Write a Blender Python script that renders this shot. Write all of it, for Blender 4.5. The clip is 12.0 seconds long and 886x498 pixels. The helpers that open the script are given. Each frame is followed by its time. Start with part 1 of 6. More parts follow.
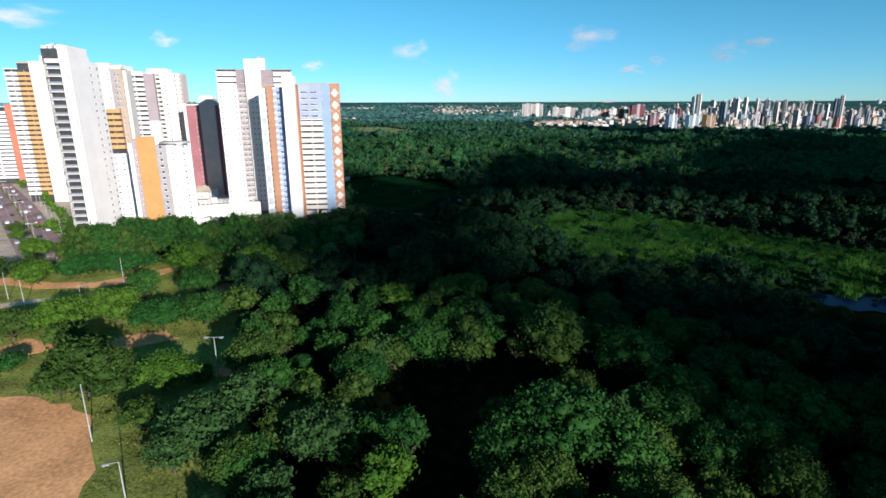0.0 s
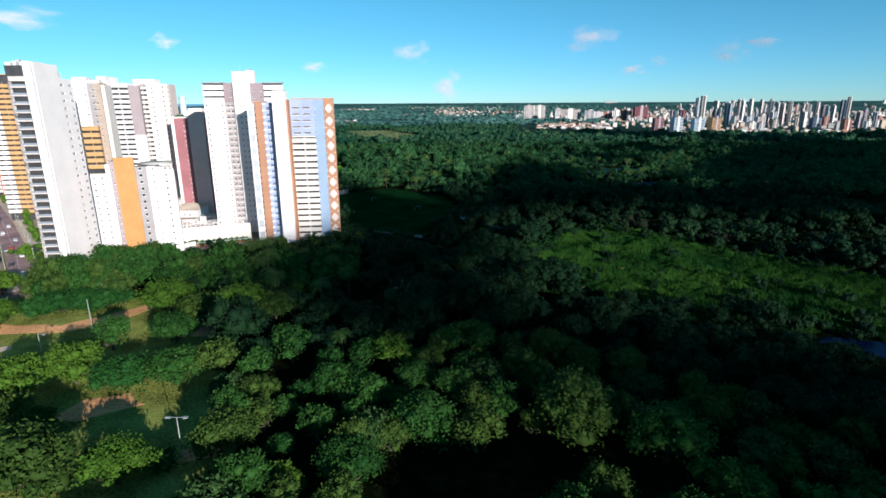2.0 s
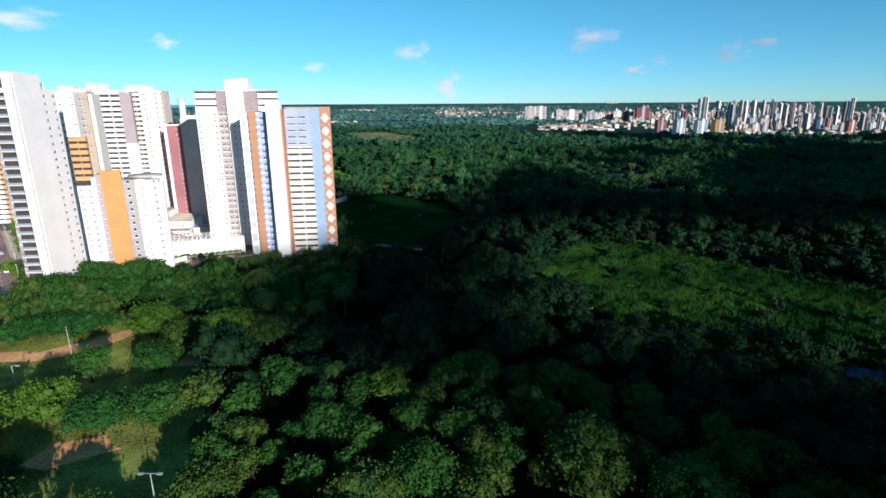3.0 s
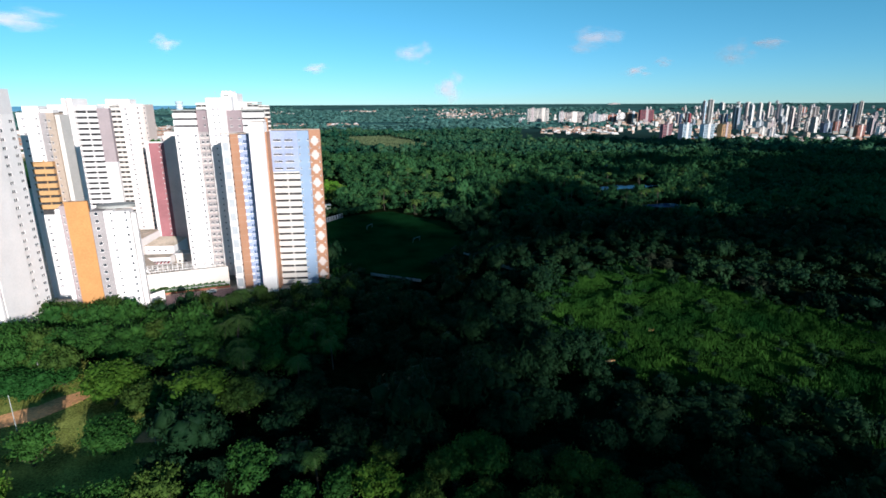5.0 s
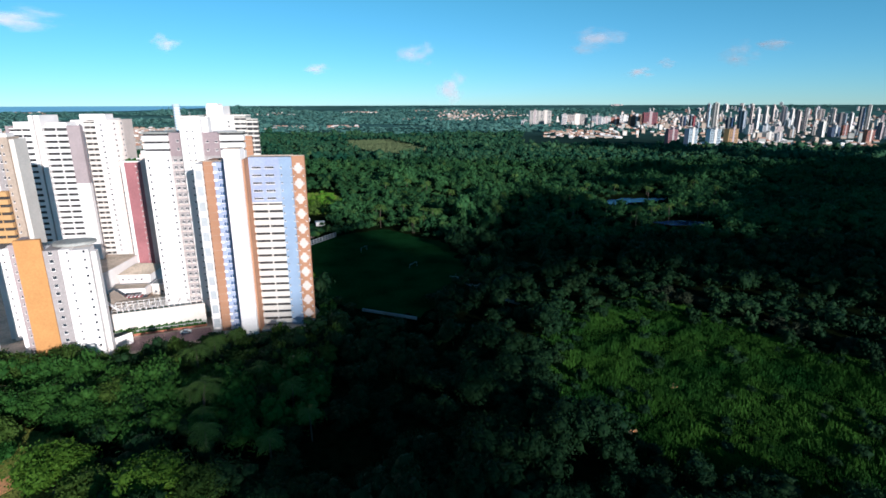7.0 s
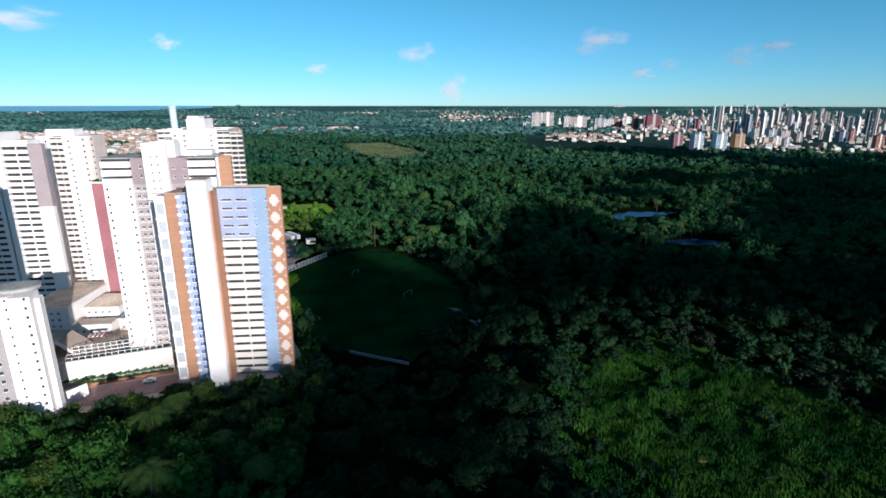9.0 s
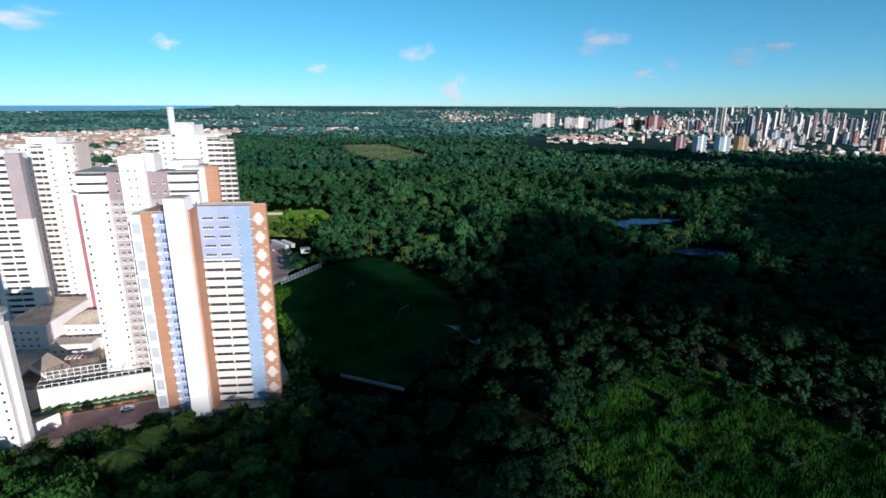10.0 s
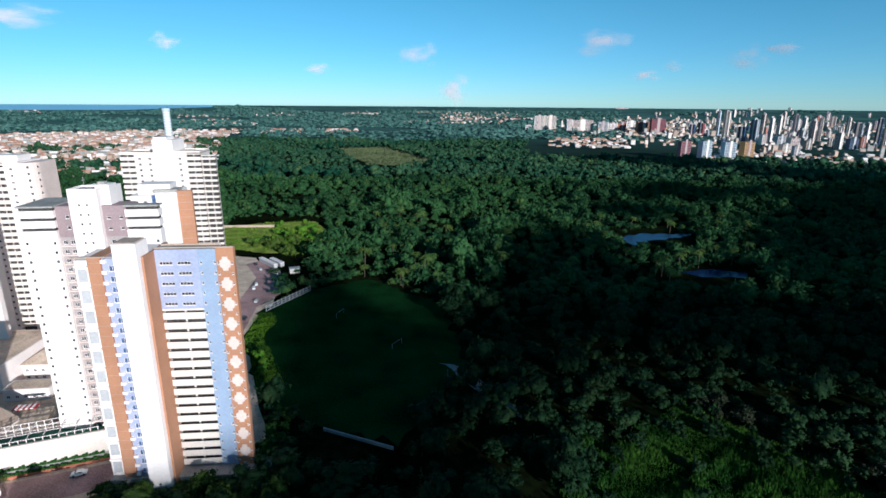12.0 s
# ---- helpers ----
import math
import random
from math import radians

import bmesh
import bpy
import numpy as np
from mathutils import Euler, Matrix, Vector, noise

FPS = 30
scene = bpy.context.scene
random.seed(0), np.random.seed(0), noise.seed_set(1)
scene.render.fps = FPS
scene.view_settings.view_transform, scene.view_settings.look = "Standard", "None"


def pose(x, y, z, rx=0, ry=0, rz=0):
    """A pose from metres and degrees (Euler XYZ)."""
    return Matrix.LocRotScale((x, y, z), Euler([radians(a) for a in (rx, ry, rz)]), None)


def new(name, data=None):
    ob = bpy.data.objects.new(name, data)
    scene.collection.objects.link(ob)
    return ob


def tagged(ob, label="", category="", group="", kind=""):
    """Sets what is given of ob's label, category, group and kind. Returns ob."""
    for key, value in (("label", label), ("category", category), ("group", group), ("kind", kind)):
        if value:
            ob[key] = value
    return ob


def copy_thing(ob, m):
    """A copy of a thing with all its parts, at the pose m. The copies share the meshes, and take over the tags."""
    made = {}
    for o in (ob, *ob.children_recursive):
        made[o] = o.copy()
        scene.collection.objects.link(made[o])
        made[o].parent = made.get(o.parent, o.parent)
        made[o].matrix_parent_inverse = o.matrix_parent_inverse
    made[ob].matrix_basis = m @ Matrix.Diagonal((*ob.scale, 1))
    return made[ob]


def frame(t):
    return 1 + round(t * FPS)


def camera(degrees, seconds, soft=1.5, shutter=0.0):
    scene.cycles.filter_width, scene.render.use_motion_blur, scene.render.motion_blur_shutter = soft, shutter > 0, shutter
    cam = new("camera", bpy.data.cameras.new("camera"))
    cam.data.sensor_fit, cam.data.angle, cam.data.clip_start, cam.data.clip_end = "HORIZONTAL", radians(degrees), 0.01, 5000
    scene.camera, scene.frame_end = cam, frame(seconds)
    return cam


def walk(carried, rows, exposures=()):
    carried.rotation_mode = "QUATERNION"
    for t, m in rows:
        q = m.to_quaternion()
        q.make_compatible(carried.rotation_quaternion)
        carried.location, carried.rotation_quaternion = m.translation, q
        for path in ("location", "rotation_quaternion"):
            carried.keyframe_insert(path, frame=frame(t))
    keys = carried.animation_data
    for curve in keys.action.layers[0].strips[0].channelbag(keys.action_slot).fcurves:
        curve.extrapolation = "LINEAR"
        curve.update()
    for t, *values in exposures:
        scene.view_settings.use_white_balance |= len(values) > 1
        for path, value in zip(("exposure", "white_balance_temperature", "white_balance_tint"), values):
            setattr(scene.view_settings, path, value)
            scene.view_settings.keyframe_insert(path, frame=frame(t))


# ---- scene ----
# the drone's way: seconds, metres, then yaw, pitch and roll in degrees
cam = camera(80.02, 12.0, soft=1.65)
ROWS = [
    (0.0, 0.000, -0.000, 60.801, -0.000, -15.344, 0.147),
    (0.5, -0.069, 5.065, 62.459, 0.032, -15.341, 0.191),
    (1.0, -0.136, 10.214, 64.213, 0.066, -15.338, 0.227),
    (1.5, -0.194, 15.461, 66.060, 0.102, -15.337, 0.256),
    (2.0, -0.239, 20.813, 67.995, 0.140, -15.336, 0.277),
    (2.5, -0.263, 26.279, 70.009, 0.180, -15.336, 0.291),
    (3.0, -0.260, 31.865, 72.091, 0.220, -15.337, 0.299),
    (3.5, -0.225, 37.573, 74.226, 0.262, -15.338, 0.300),
    (4.0, -0.151, 43.407, 76.401, 0.305, -15.341, 0.294),
    (4.5, -0.034, 49.364, 78.598, 0.348, -15.344, 0.283),
    (5.0, 0.131, 55.442, 80.804, 0.392, -15.348, 0.266),
    (5.5, 0.346, 61.635, 83.001, 0.436, -15.353, 0.244),
    (6.0, 0.613, 67.934, 85.176, 0.480, -15.359, 0.216),
    (6.5, 0.931, 74.327, 87.317, 0.523, -15.365, 0.184),
    (7.0, 1.299, 80.800, 89.413, 0.566, -15.372, 0.147),
    (7.5, 1.712, 87.335, 91.456, 0.608, -15.380, 0.105),
    (8.0, 2.164, 93.911, 93.442, 0.649, -15.388, 0.060),
    (8.5, 2.645, 100.503, 95.372, 0.689, -15.397, 0.011),
    (9.0, 3.143, 107.082, 97.251, 0.727, -15.407, -0.042),
    (9.5, 3.643, 113.617, 99.088, 0.764, -15.417, -0.098),
    (10.0, 4.127, 120.071, 100.899, 0.798, -15.428, -0.157),
    (10.5, 4.573, 126.404, 102.707, 0.831, -15.440, -0.219),
    (11.0, 4.953, 132.572, 104.542, 0.861, -15.452, -0.283),
    (11.5, 5.239, 138.527, 106.440, 0.888, -15.465, -0.350),
    (12.0, 5.396, 144.214, 108.448, 0.912, -15.478, -0.418),
]
walk(cam, [(t, pose(x, y, z, 90 + pitch, roll, yaw)) for t, x, y, z, yaw, pitch, roll in ROWS], exposures=[(0.0, 0.82, 5290, -6), (3.0, 0.80, 5280, -6), (6.0, 0.74, 5240, -5), (9.0, 0.68, 5200, -4), (12.0, 0.65, 5200, -4)])

# ---- light ----
SUN_DIR = Vector((0.545, -0.84, 0.245)).normalized()   # towards the sun: low, behind the camera
SUN_EL = math.asin(SUN_DIR.z)
SUN_AZ = math.atan2(SUN_DIR.x, SUN_DIR.y)
world = bpy.data.worlds.new("sky")
scene.world = world
world.use_nodes = True
wt = world.node_tree
sky = wt.nodes.new("ShaderNodeTexSky")
sky.sky_type = "NISHITA"
sky.sun_disc = False
sky.sun_elevation = SUN_EL
sky.sun_rotation = SUN_AZ
sky.altitude = 100
sky.air_density = 0.7
sky.dust_density = 0.0
sky.ozone_density = 3.4
tint = wt.nodes.new("ShaderNodeMix")          # sea air: cyan aloft, duller towards the horizon
tint.data_type = "RGBA"
tint.blend_type = "MULTIPLY"
tint.inputs[0].default_value = 1.0
way = wt.nodes.new("ShaderNodeTexCoord")
split = wt.nodes.new("ShaderNodeSeparateXYZ")
wt.links.new(way.outputs["Generated"], split.inputs[0])
rise = wt.nodes.new("ShaderNodeValToRGB")
rise.color_ramp.elements[0].position = 0.0
rise.color_ramp.elements[0].color = (0.90, 1.0, 1.06, 1)
rise.color_ramp.elements[1].position = 0.2
rise.color_ramp.elements[1].color = (1.0, 1.28, 1.03, 1)
wt.links.new(split.outputs[2], rise.inputs[0])
wt.links.new(rise.outputs[0], tint.inputs[7])
wt.links.new(sky.outputs[0], tint.inputs[6])
wt.links.new(tint.outputs[2], wt.nodes["Background"].inputs[0])
wt.nodes["Background"].inputs[1].default_value = 0.066
sun = new("sun", bpy.data.lights.new("sun", "SUN"))
sun.data.energy = 5.0
sun.data.angle = radians(0.53)
sun.data.color = (1.0, 0.825, 0.73)
sun.rotation_euler = SUN_DIR.to_track_quat("Z", "Y").to_euler()


# ---- materials ----
def nodes_of(name):
    m = bpy.data.materials.new(name)
    m.use_nodes = True
    nt = m.node_tree
    return m, nt, nt.nodes["Principled BSDF"]


def rgb(c):
    return (c[0], c[1], c[2], 1.0)


def surface(name, colour, rough=0.75, vary=0.12, scale=0.6, fine=6.0, bump=0.15, metal=0.0, spec=0.3):
    """A matt surface with large stains, fine grain and relief, at world scale."""
    m, nt, bsdf = nodes_of(name)
    geo = nt.nodes.new("ShaderNodeNewGeometry")
    big = nt.nodes.new("ShaderNodeTexNoise")
    big.inputs["Scale"].default_value = scale * 0.25
    big.inputs["Detail"].default_value = 4
    small = nt.nodes.new("ShaderNodeTexNoise")
    small.inputs["Scale"].default_value = fine * 0.25
    small.inputs["Detail"].default_value = 3
    for n in (big, small):
        nt.links.new(geo.outputs["Position"], n.inputs["Vector"])
    add = nt.nodes.new("ShaderNodeMath")
    add.operation = "ADD"
    nt.links.new(big.outputs[0], add.inputs[0])
    nt.links.new(small.outputs[0], add.inputs[1])
    ramp = nt.nodes.new("ShaderNodeValToRGB")
    ramp.color_ramp.elements[0].position = 0.55
    ramp.color_ramp.elements[1].position = 1.0
    lo = [max(0.0, c * (1 - 2.2 * vary)) for c in colour]
    hi = [min(1.0, c * (1 + vary)) for c in colour]
    ramp.color_ramp.elements[0].color = rgb(lo)
    ramp.color_ramp.elements[1].color = rgb(hi)
    half = nt.nodes.new("ShaderNodeMath")
    half.operation = "MULTIPLY"
    half.inputs[1].default_value = 0.75
    nt.links.new(add.outputs[0], half.inputs[0])
    nt.links.new(half.outputs[0], ramp.inputs[0])
    nt.links.new(ramp.outputs[0], bsdf.inputs["Base Color"])
    bsdf.inputs["Roughness"].default_value = rough
    bsdf.inputs["Metallic"].default_value = metal
    bsdf.inputs["Specular IOR Level"].default_value = spec
    if bump:
        b = nt.nodes.new("ShaderNodeBump")
        b.inputs["Strength"].default_value = bump
        b.inputs["Distance"].default_value = 0.1
        nt.links.new(small.outputs[0], b.inputs["Height"])
        nt.links.new(b.outputs[0], bsdf.inputs["Normal"])
    return m


def foliage(name, dark, light, patch=0.03, warm=None, stand=1.1, leafy=0.35):
    """Leaves: each clump, each tree and each stand of trees a little different."""
    m, nt, bsdf = nodes_of(name)
    geo = nt.nodes.new("ShaderNodeNewGeometry")
    info = nt.nodes.new("ShaderNodeObjectInfo")
    big = nt.nodes.new("ShaderNodeTexNoise")
    big.inputs["Scale"].default_value = patch
    big.inputs["Detail"].default_value = 3
    nt.links.new(geo.outputs["Position"], big.inputs["Vector"])
    mid = nt.nodes.new("ShaderNodeTexNoise")
    mid.inputs["Scale"].default_value = 0.09
    mid.inputs["Detail"].default_value = 3
    nt.links.new(geo.outputs["Position"], mid.inputs["Vector"])
    a = nt.nodes.new("ShaderNodeMath")
    a.operation = "MULTIPLY_ADD"
    a.inputs[1].default_value = leafy
    nt.links.new(geo.outputs["Random Per Island"], a.inputs[0])
    b = nt.nodes.new("ShaderNodeMath")
    b.operation = "MULTIPLY_ADD"
    b.inputs[1].default_value = 0.3
    nt.links.new(info.outputs["Random"], b.inputs[0])
    c = nt.nodes.new("ShaderNodeMath")
    c.operation = "MULTIPLY_ADD"
    c.inputs[1].default_value = stand
    c.inputs[2].default_value = 0.15 - stand * 0.5
    nt.links.new(big.outputs[0], c.inputs[0])
    nt.links.new(c.outputs[0], b.inputs[2])
    nt.links.new(b.outputs[0], a.inputs[2])
    ramp = nt.nodes.new("ShaderNodeValToRGB")
    ramp.color_ramp.elements[0].position = 0.05
    ramp.color_ramp.elements[1].position = 0.85
    ramp.color_ramp.elements[0].color = rgb(dark)
    ramp.color_ramp.elements[1].color = rgb(light)
    nt.links.new(a.outputs[0], ramp.inputs[0])
    out = ramp.outputs[0]
    if warm:
        mix = nt.nodes.new("ShaderNodeMix")
        mix.data_type = "RGBA"
        r2 = nt.nodes.new("ShaderNodeValToRGB")
        r2.color_ramp.elements[0].position = 0.55
        r2.color_ramp.elements[1].position = 0.72
        nt.links.new(mid.outputs[0], r2.inputs[0])
        nt.links.new(r2.outputs[0], mix.inputs[0])
        nt.links.new(out, mix.inputs[6])
        mix.inputs[7].default_value = rgb(warm)
        out = mix.outputs[2]
    nt.links.new(out, bsdf.inputs["Base Color"])
    bsdf.inputs["Roughness"].default_value = 0.7
    bsdf.inputs["Specular IOR Level"].default_value = 0.06
    return m


def glass(name, colour, rough=0.08):
    m, nt, bsdf = nodes_of(name)
    geo = nt.nodes.new("ShaderNodeNewGeometry")
    n = nt.nodes.new("ShaderNodeTexNoise")
    n.inputs["Scale"].default_value = 0.35
    nt.links.new(geo.outputs["Position"], n.inputs["Vector"])
    ramp = nt.nodes.new("ShaderNodeValToRGB")
    ramp.color_ramp.elements[0].color = rgb([c * 0.5 for c in colour])
    ramp.color_ramp.elements[1].color = rgb([min(1, c * 1.6) for c in colour])
    nt.links.new(n.outputs[0], ramp.inputs[0])
    nt.links.new(ramp.outputs[0], bsdf.inputs["Base Color"])
    bsdf.inputs["Roughness"].default_value = rough
    bsdf.inputs["Specular IOR Level"].default_value = 0.6
    return m


def plain_ground(name, near, far):
    """Dark wood soil close by; further off open green country with lighter fields, haze put in as a blue tone."""
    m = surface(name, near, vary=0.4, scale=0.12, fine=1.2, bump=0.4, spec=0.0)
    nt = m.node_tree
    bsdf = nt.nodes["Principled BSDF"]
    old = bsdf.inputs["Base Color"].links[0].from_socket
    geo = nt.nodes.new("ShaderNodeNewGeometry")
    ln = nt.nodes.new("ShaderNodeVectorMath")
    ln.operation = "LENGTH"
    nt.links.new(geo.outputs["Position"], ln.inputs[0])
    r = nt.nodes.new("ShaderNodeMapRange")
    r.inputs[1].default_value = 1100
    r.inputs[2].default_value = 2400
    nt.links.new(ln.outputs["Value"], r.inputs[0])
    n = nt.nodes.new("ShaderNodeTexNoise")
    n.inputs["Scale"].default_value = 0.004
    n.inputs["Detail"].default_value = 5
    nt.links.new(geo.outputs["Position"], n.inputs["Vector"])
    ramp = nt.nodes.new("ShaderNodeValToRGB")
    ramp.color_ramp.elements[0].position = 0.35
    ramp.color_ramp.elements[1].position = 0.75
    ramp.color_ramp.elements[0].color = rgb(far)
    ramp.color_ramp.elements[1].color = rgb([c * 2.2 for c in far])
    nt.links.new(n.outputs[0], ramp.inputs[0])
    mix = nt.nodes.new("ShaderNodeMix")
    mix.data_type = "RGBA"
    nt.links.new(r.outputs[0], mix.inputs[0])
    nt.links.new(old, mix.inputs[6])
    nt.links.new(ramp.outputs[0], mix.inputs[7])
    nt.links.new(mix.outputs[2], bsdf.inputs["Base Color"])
    return m


M = {
    "white": surface("white_paint", (0.80, 0.715, 0.68), vary=0.04, bump=0.05),
    "cream": surface("cream_paint", (0.65, 0.57, 0.51), vary=0.06, bump=0.05),
    "tan": surface("tan_tile", (0.4045, 0.3076, 0.2427), vary=0.1, bump=0.08),
    "greige": surface("greige_tile", (0.3398, 0.2913, 0.2828), vary=0.1, bump=0.08),
    "orange": surface("orange_tile", (0.3787, 0.1893, 0.1097), vary=0.08, fine=9, bump=0.08),
    "apricot": surface("apricot_paint", (0.4585, 0.221, 0.07368), vary=0.07, bump=0.05),
    "gold": surface("gold_paint", (0.5036, 0.2851, 0.1209), vary=0.08, bump=0.05),
    "blue": surface("sky_blue_tile", (0.2698, 0.3298, 0.4455), vary=0.06, bump=0.05),
    "lavender": surface("lavender_tile", (0.3284, 0.3522, 0.4855), vary=0.07, bump=0.05),
    "purple": surface("purple_tile", (0.2743, 0.2046, 0.2097), vary=0.08, bump=0.05),
    "mauve": surface("mauve_paint", (0.3325, 0.2613, 0.262), vary=0.07, bump=0.05),
    "red": surface("wine_red_tile", (0.3111, 0.1228, 0.1316), vary=0.1, bump=0.06),
    "brick": surface("brick_red_paint", (0.4284, 0.1523, 0.0952), vary=0.1, bump=0.06),
    "maroon": surface("maroon_paint", (0.238, 0.051, 0.0595), vary=0.1),
    "pink": surface("pale_pink_paint", (0.612, 0.493, 0.442), vary=0.07),
    "grey": surface("grey_paint", (0.4284, 0.4189, 0.4284), vary=0.08),
    "slate": surface("slate_grey_paint", (0.238, 0.257, 0.2951), vary=0.08),
    "navy": surface("navy_glazing", (0.051, 0.085, 0.17), rough=0.3, vary=0.2),
    "bluish": surface("pale_blue_paint", (0.4675, 0.5355, 0.595), vary=0.08),
    "roof": surface("roof_felt", (0.2856, 0.2761, 0.2666), vary=0.2, bump=0.2),
    "concrete": surface("concrete", (0.357, 0.34, 0.3145), vary=0.15, bump=0.2, spec=0.04),
    "terracotta": surface("terracotta_tiles", (0.4379, 0.2285, 0.1523), vary=0.25, scale=0.4, fine=8, bump=0.3),
    "asphalt": surface("asphalt", (0.4233, 0.2729, 0.2608), vary=0.25, scale=0.3, fine=10, bump=0.2, spec=0.04),
    "pavement": surface("paving", (0.6569, 0.5083, 0.3867), vary=0.2, bump=0.2, spec=0.04),
    "dirt": surface("red_earth", (0.8789, 0.4208, 0.187), vary=0.2, scale=0.35, fine=5, bump=0.1, spec=0.04),
    "lawn": surface("rough_lawn", (0.2938, 0.306, 0.07344), vary=0.35, scale=0.4, fine=7, bump=0.5, spec=0.0),
    # dark green with part of the field's shade put into the colour
    "pitch": surface("shaded_field_grass", (0.011, 0.039, 0.011), vary=0.3, scale=0.25, fine=5, bump=0.4, spec=0.0),
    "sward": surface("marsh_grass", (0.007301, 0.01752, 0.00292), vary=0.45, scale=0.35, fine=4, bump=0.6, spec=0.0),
    "dry_sward": surface("glade_grass", (0.115, 0.135, 0.062), vary=0.3, scale=0.05, fine=0.6, bump=0.3, spec=0.0),
    # the second colour is blued to stand in for haze over far land
    "soil": plain_ground("forest_floor_hazed_far", (0.00864, 0.01267, 0.004608), (0.038, 0.075, 0.068)),
    "water": surface("lagoon_water", (0.004, 0.01, 0.045), rough=0.22, vary=0.2, bump=0.03, spec=0.03),
    "pond": surface("pond_water", (0.010, 0.026, 0.085), rough=0.2, vary=0.2, bump=0.02, spec=0.10),
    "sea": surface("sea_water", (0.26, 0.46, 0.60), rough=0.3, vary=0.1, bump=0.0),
    "metal": surface("galvanised_steel", (0.4675, 0.4675, 0.4505), rough=0.45, vary=0.1, metal=0.6, bump=0.02),
    "post": surface("white_concrete_pole", (0.38, 0.365, 0.34), vary=0.12, bump=0.08),
    "bark": surface("bark", (0.085, 0.06375, 0.04675), vary=0.3, fine=14, bump=0.4),
    "court": surface("court_green", (0.051, 0.17, 0.102), vary=0.15),
    "awning": surface("red_awning", (0.357, 0.034, 0.0425), vary=0.15),
    "rubber": surface("tyre_rubber", (0.03, 0.03, 0.03), vary=0.1),
    "glass": glass("window_glass", (0.035, 0.04, 0.05)),
    "recess": glass("balcony_glazing", (0.05, 0.045, 0.045), rough=0.25),
    "blue_glass": glass("blue_window_glass", (0.06, 0.10, 0.20)),
    "leaf_deep": foliage("deep_green_leaves", (0.00799, 0.03008, 0.006392), (0.03948, 0.08836, 0.01457)),
    "leaf_olive": foliage("olive_leaves", (0.01457, 0.03196, 0.006392), (0.05828, 0.09024, 0.01551)),
    "leaf_lime": foliage("lime_leaves", (0.030, 0.068, 0.007), (0.078, 0.130, 0.014)),
    "leaf_bright": foliage("sunny_bush_leaves", (0.036, 0.095, 0.008), (0.095, 0.185, 0.017)),
    "leaf_dark": foliage("dark_glossy_leaves", (0.01291, 0.04277, 0.008556), (0.03011, 0.08146, 0.01467)),
    "leaf_pale": foliage("grey_green_leaves", (0.01269, 0.01692, 0.009137), (0.0282, 0.03384, 0.01827)),
    "leaf_spray": foliage("feathery_leaves", (0.0110, 0.0300, 0.0080), (0.0440, 0.0800, 0.0220)),
    # paler and bluer: the haze of the distance is put into this leaf colour
    "leaf_horizon_haze": foliage("hazed_distant_leaves", (0.0275, 0.0775, 0.0725), (0.085, 0.16, 0.135), patch=0.003, stand=1.5),
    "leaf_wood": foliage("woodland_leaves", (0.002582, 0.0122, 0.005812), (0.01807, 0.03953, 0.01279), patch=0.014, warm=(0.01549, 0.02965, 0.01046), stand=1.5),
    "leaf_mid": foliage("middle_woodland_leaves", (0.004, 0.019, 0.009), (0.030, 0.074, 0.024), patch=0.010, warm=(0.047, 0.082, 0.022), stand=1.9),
    # lightly blued, with some haze mixed into the leaf colour
    "leaf_far_haze": foliage("hazed_far_leaves", (0.008232, 0.03472, 0.02016), (0.03998, 0.08288, 0.03808), patch=0.005, warm=(0.0541, 0.08288, 0.02912), stand=1.7),
    "frond": foliage("palm_fronds", (0.035, 0.075, 0.016), (0.085, 0.125, 0.028)),
    "reed": foliage("marsh_tufts", (0.009094, 0.03849, 0.005772), (0.05639, 0.1232, 0.01444), patch=0.035, stand=2.2, leafy=0.18),
    "turf": foliage("lawn_blades", (0.108, 0.1404, 0.0216), (0.2376, 0.2268, 0.0486), patch=0.06, leafy=0.08),
    "sunny_turf": foliage("sunny_grass", (0.050, 0.118, 0.008), (0.120, 0.205, 0.016), patch=0.05, leafy=0.2),
    "straw": foliage("glade_tufts", (0.080, 0.105, 0.046), (0.135, 0.150, 0.072), patch=0.01, leafy=0.2),
}


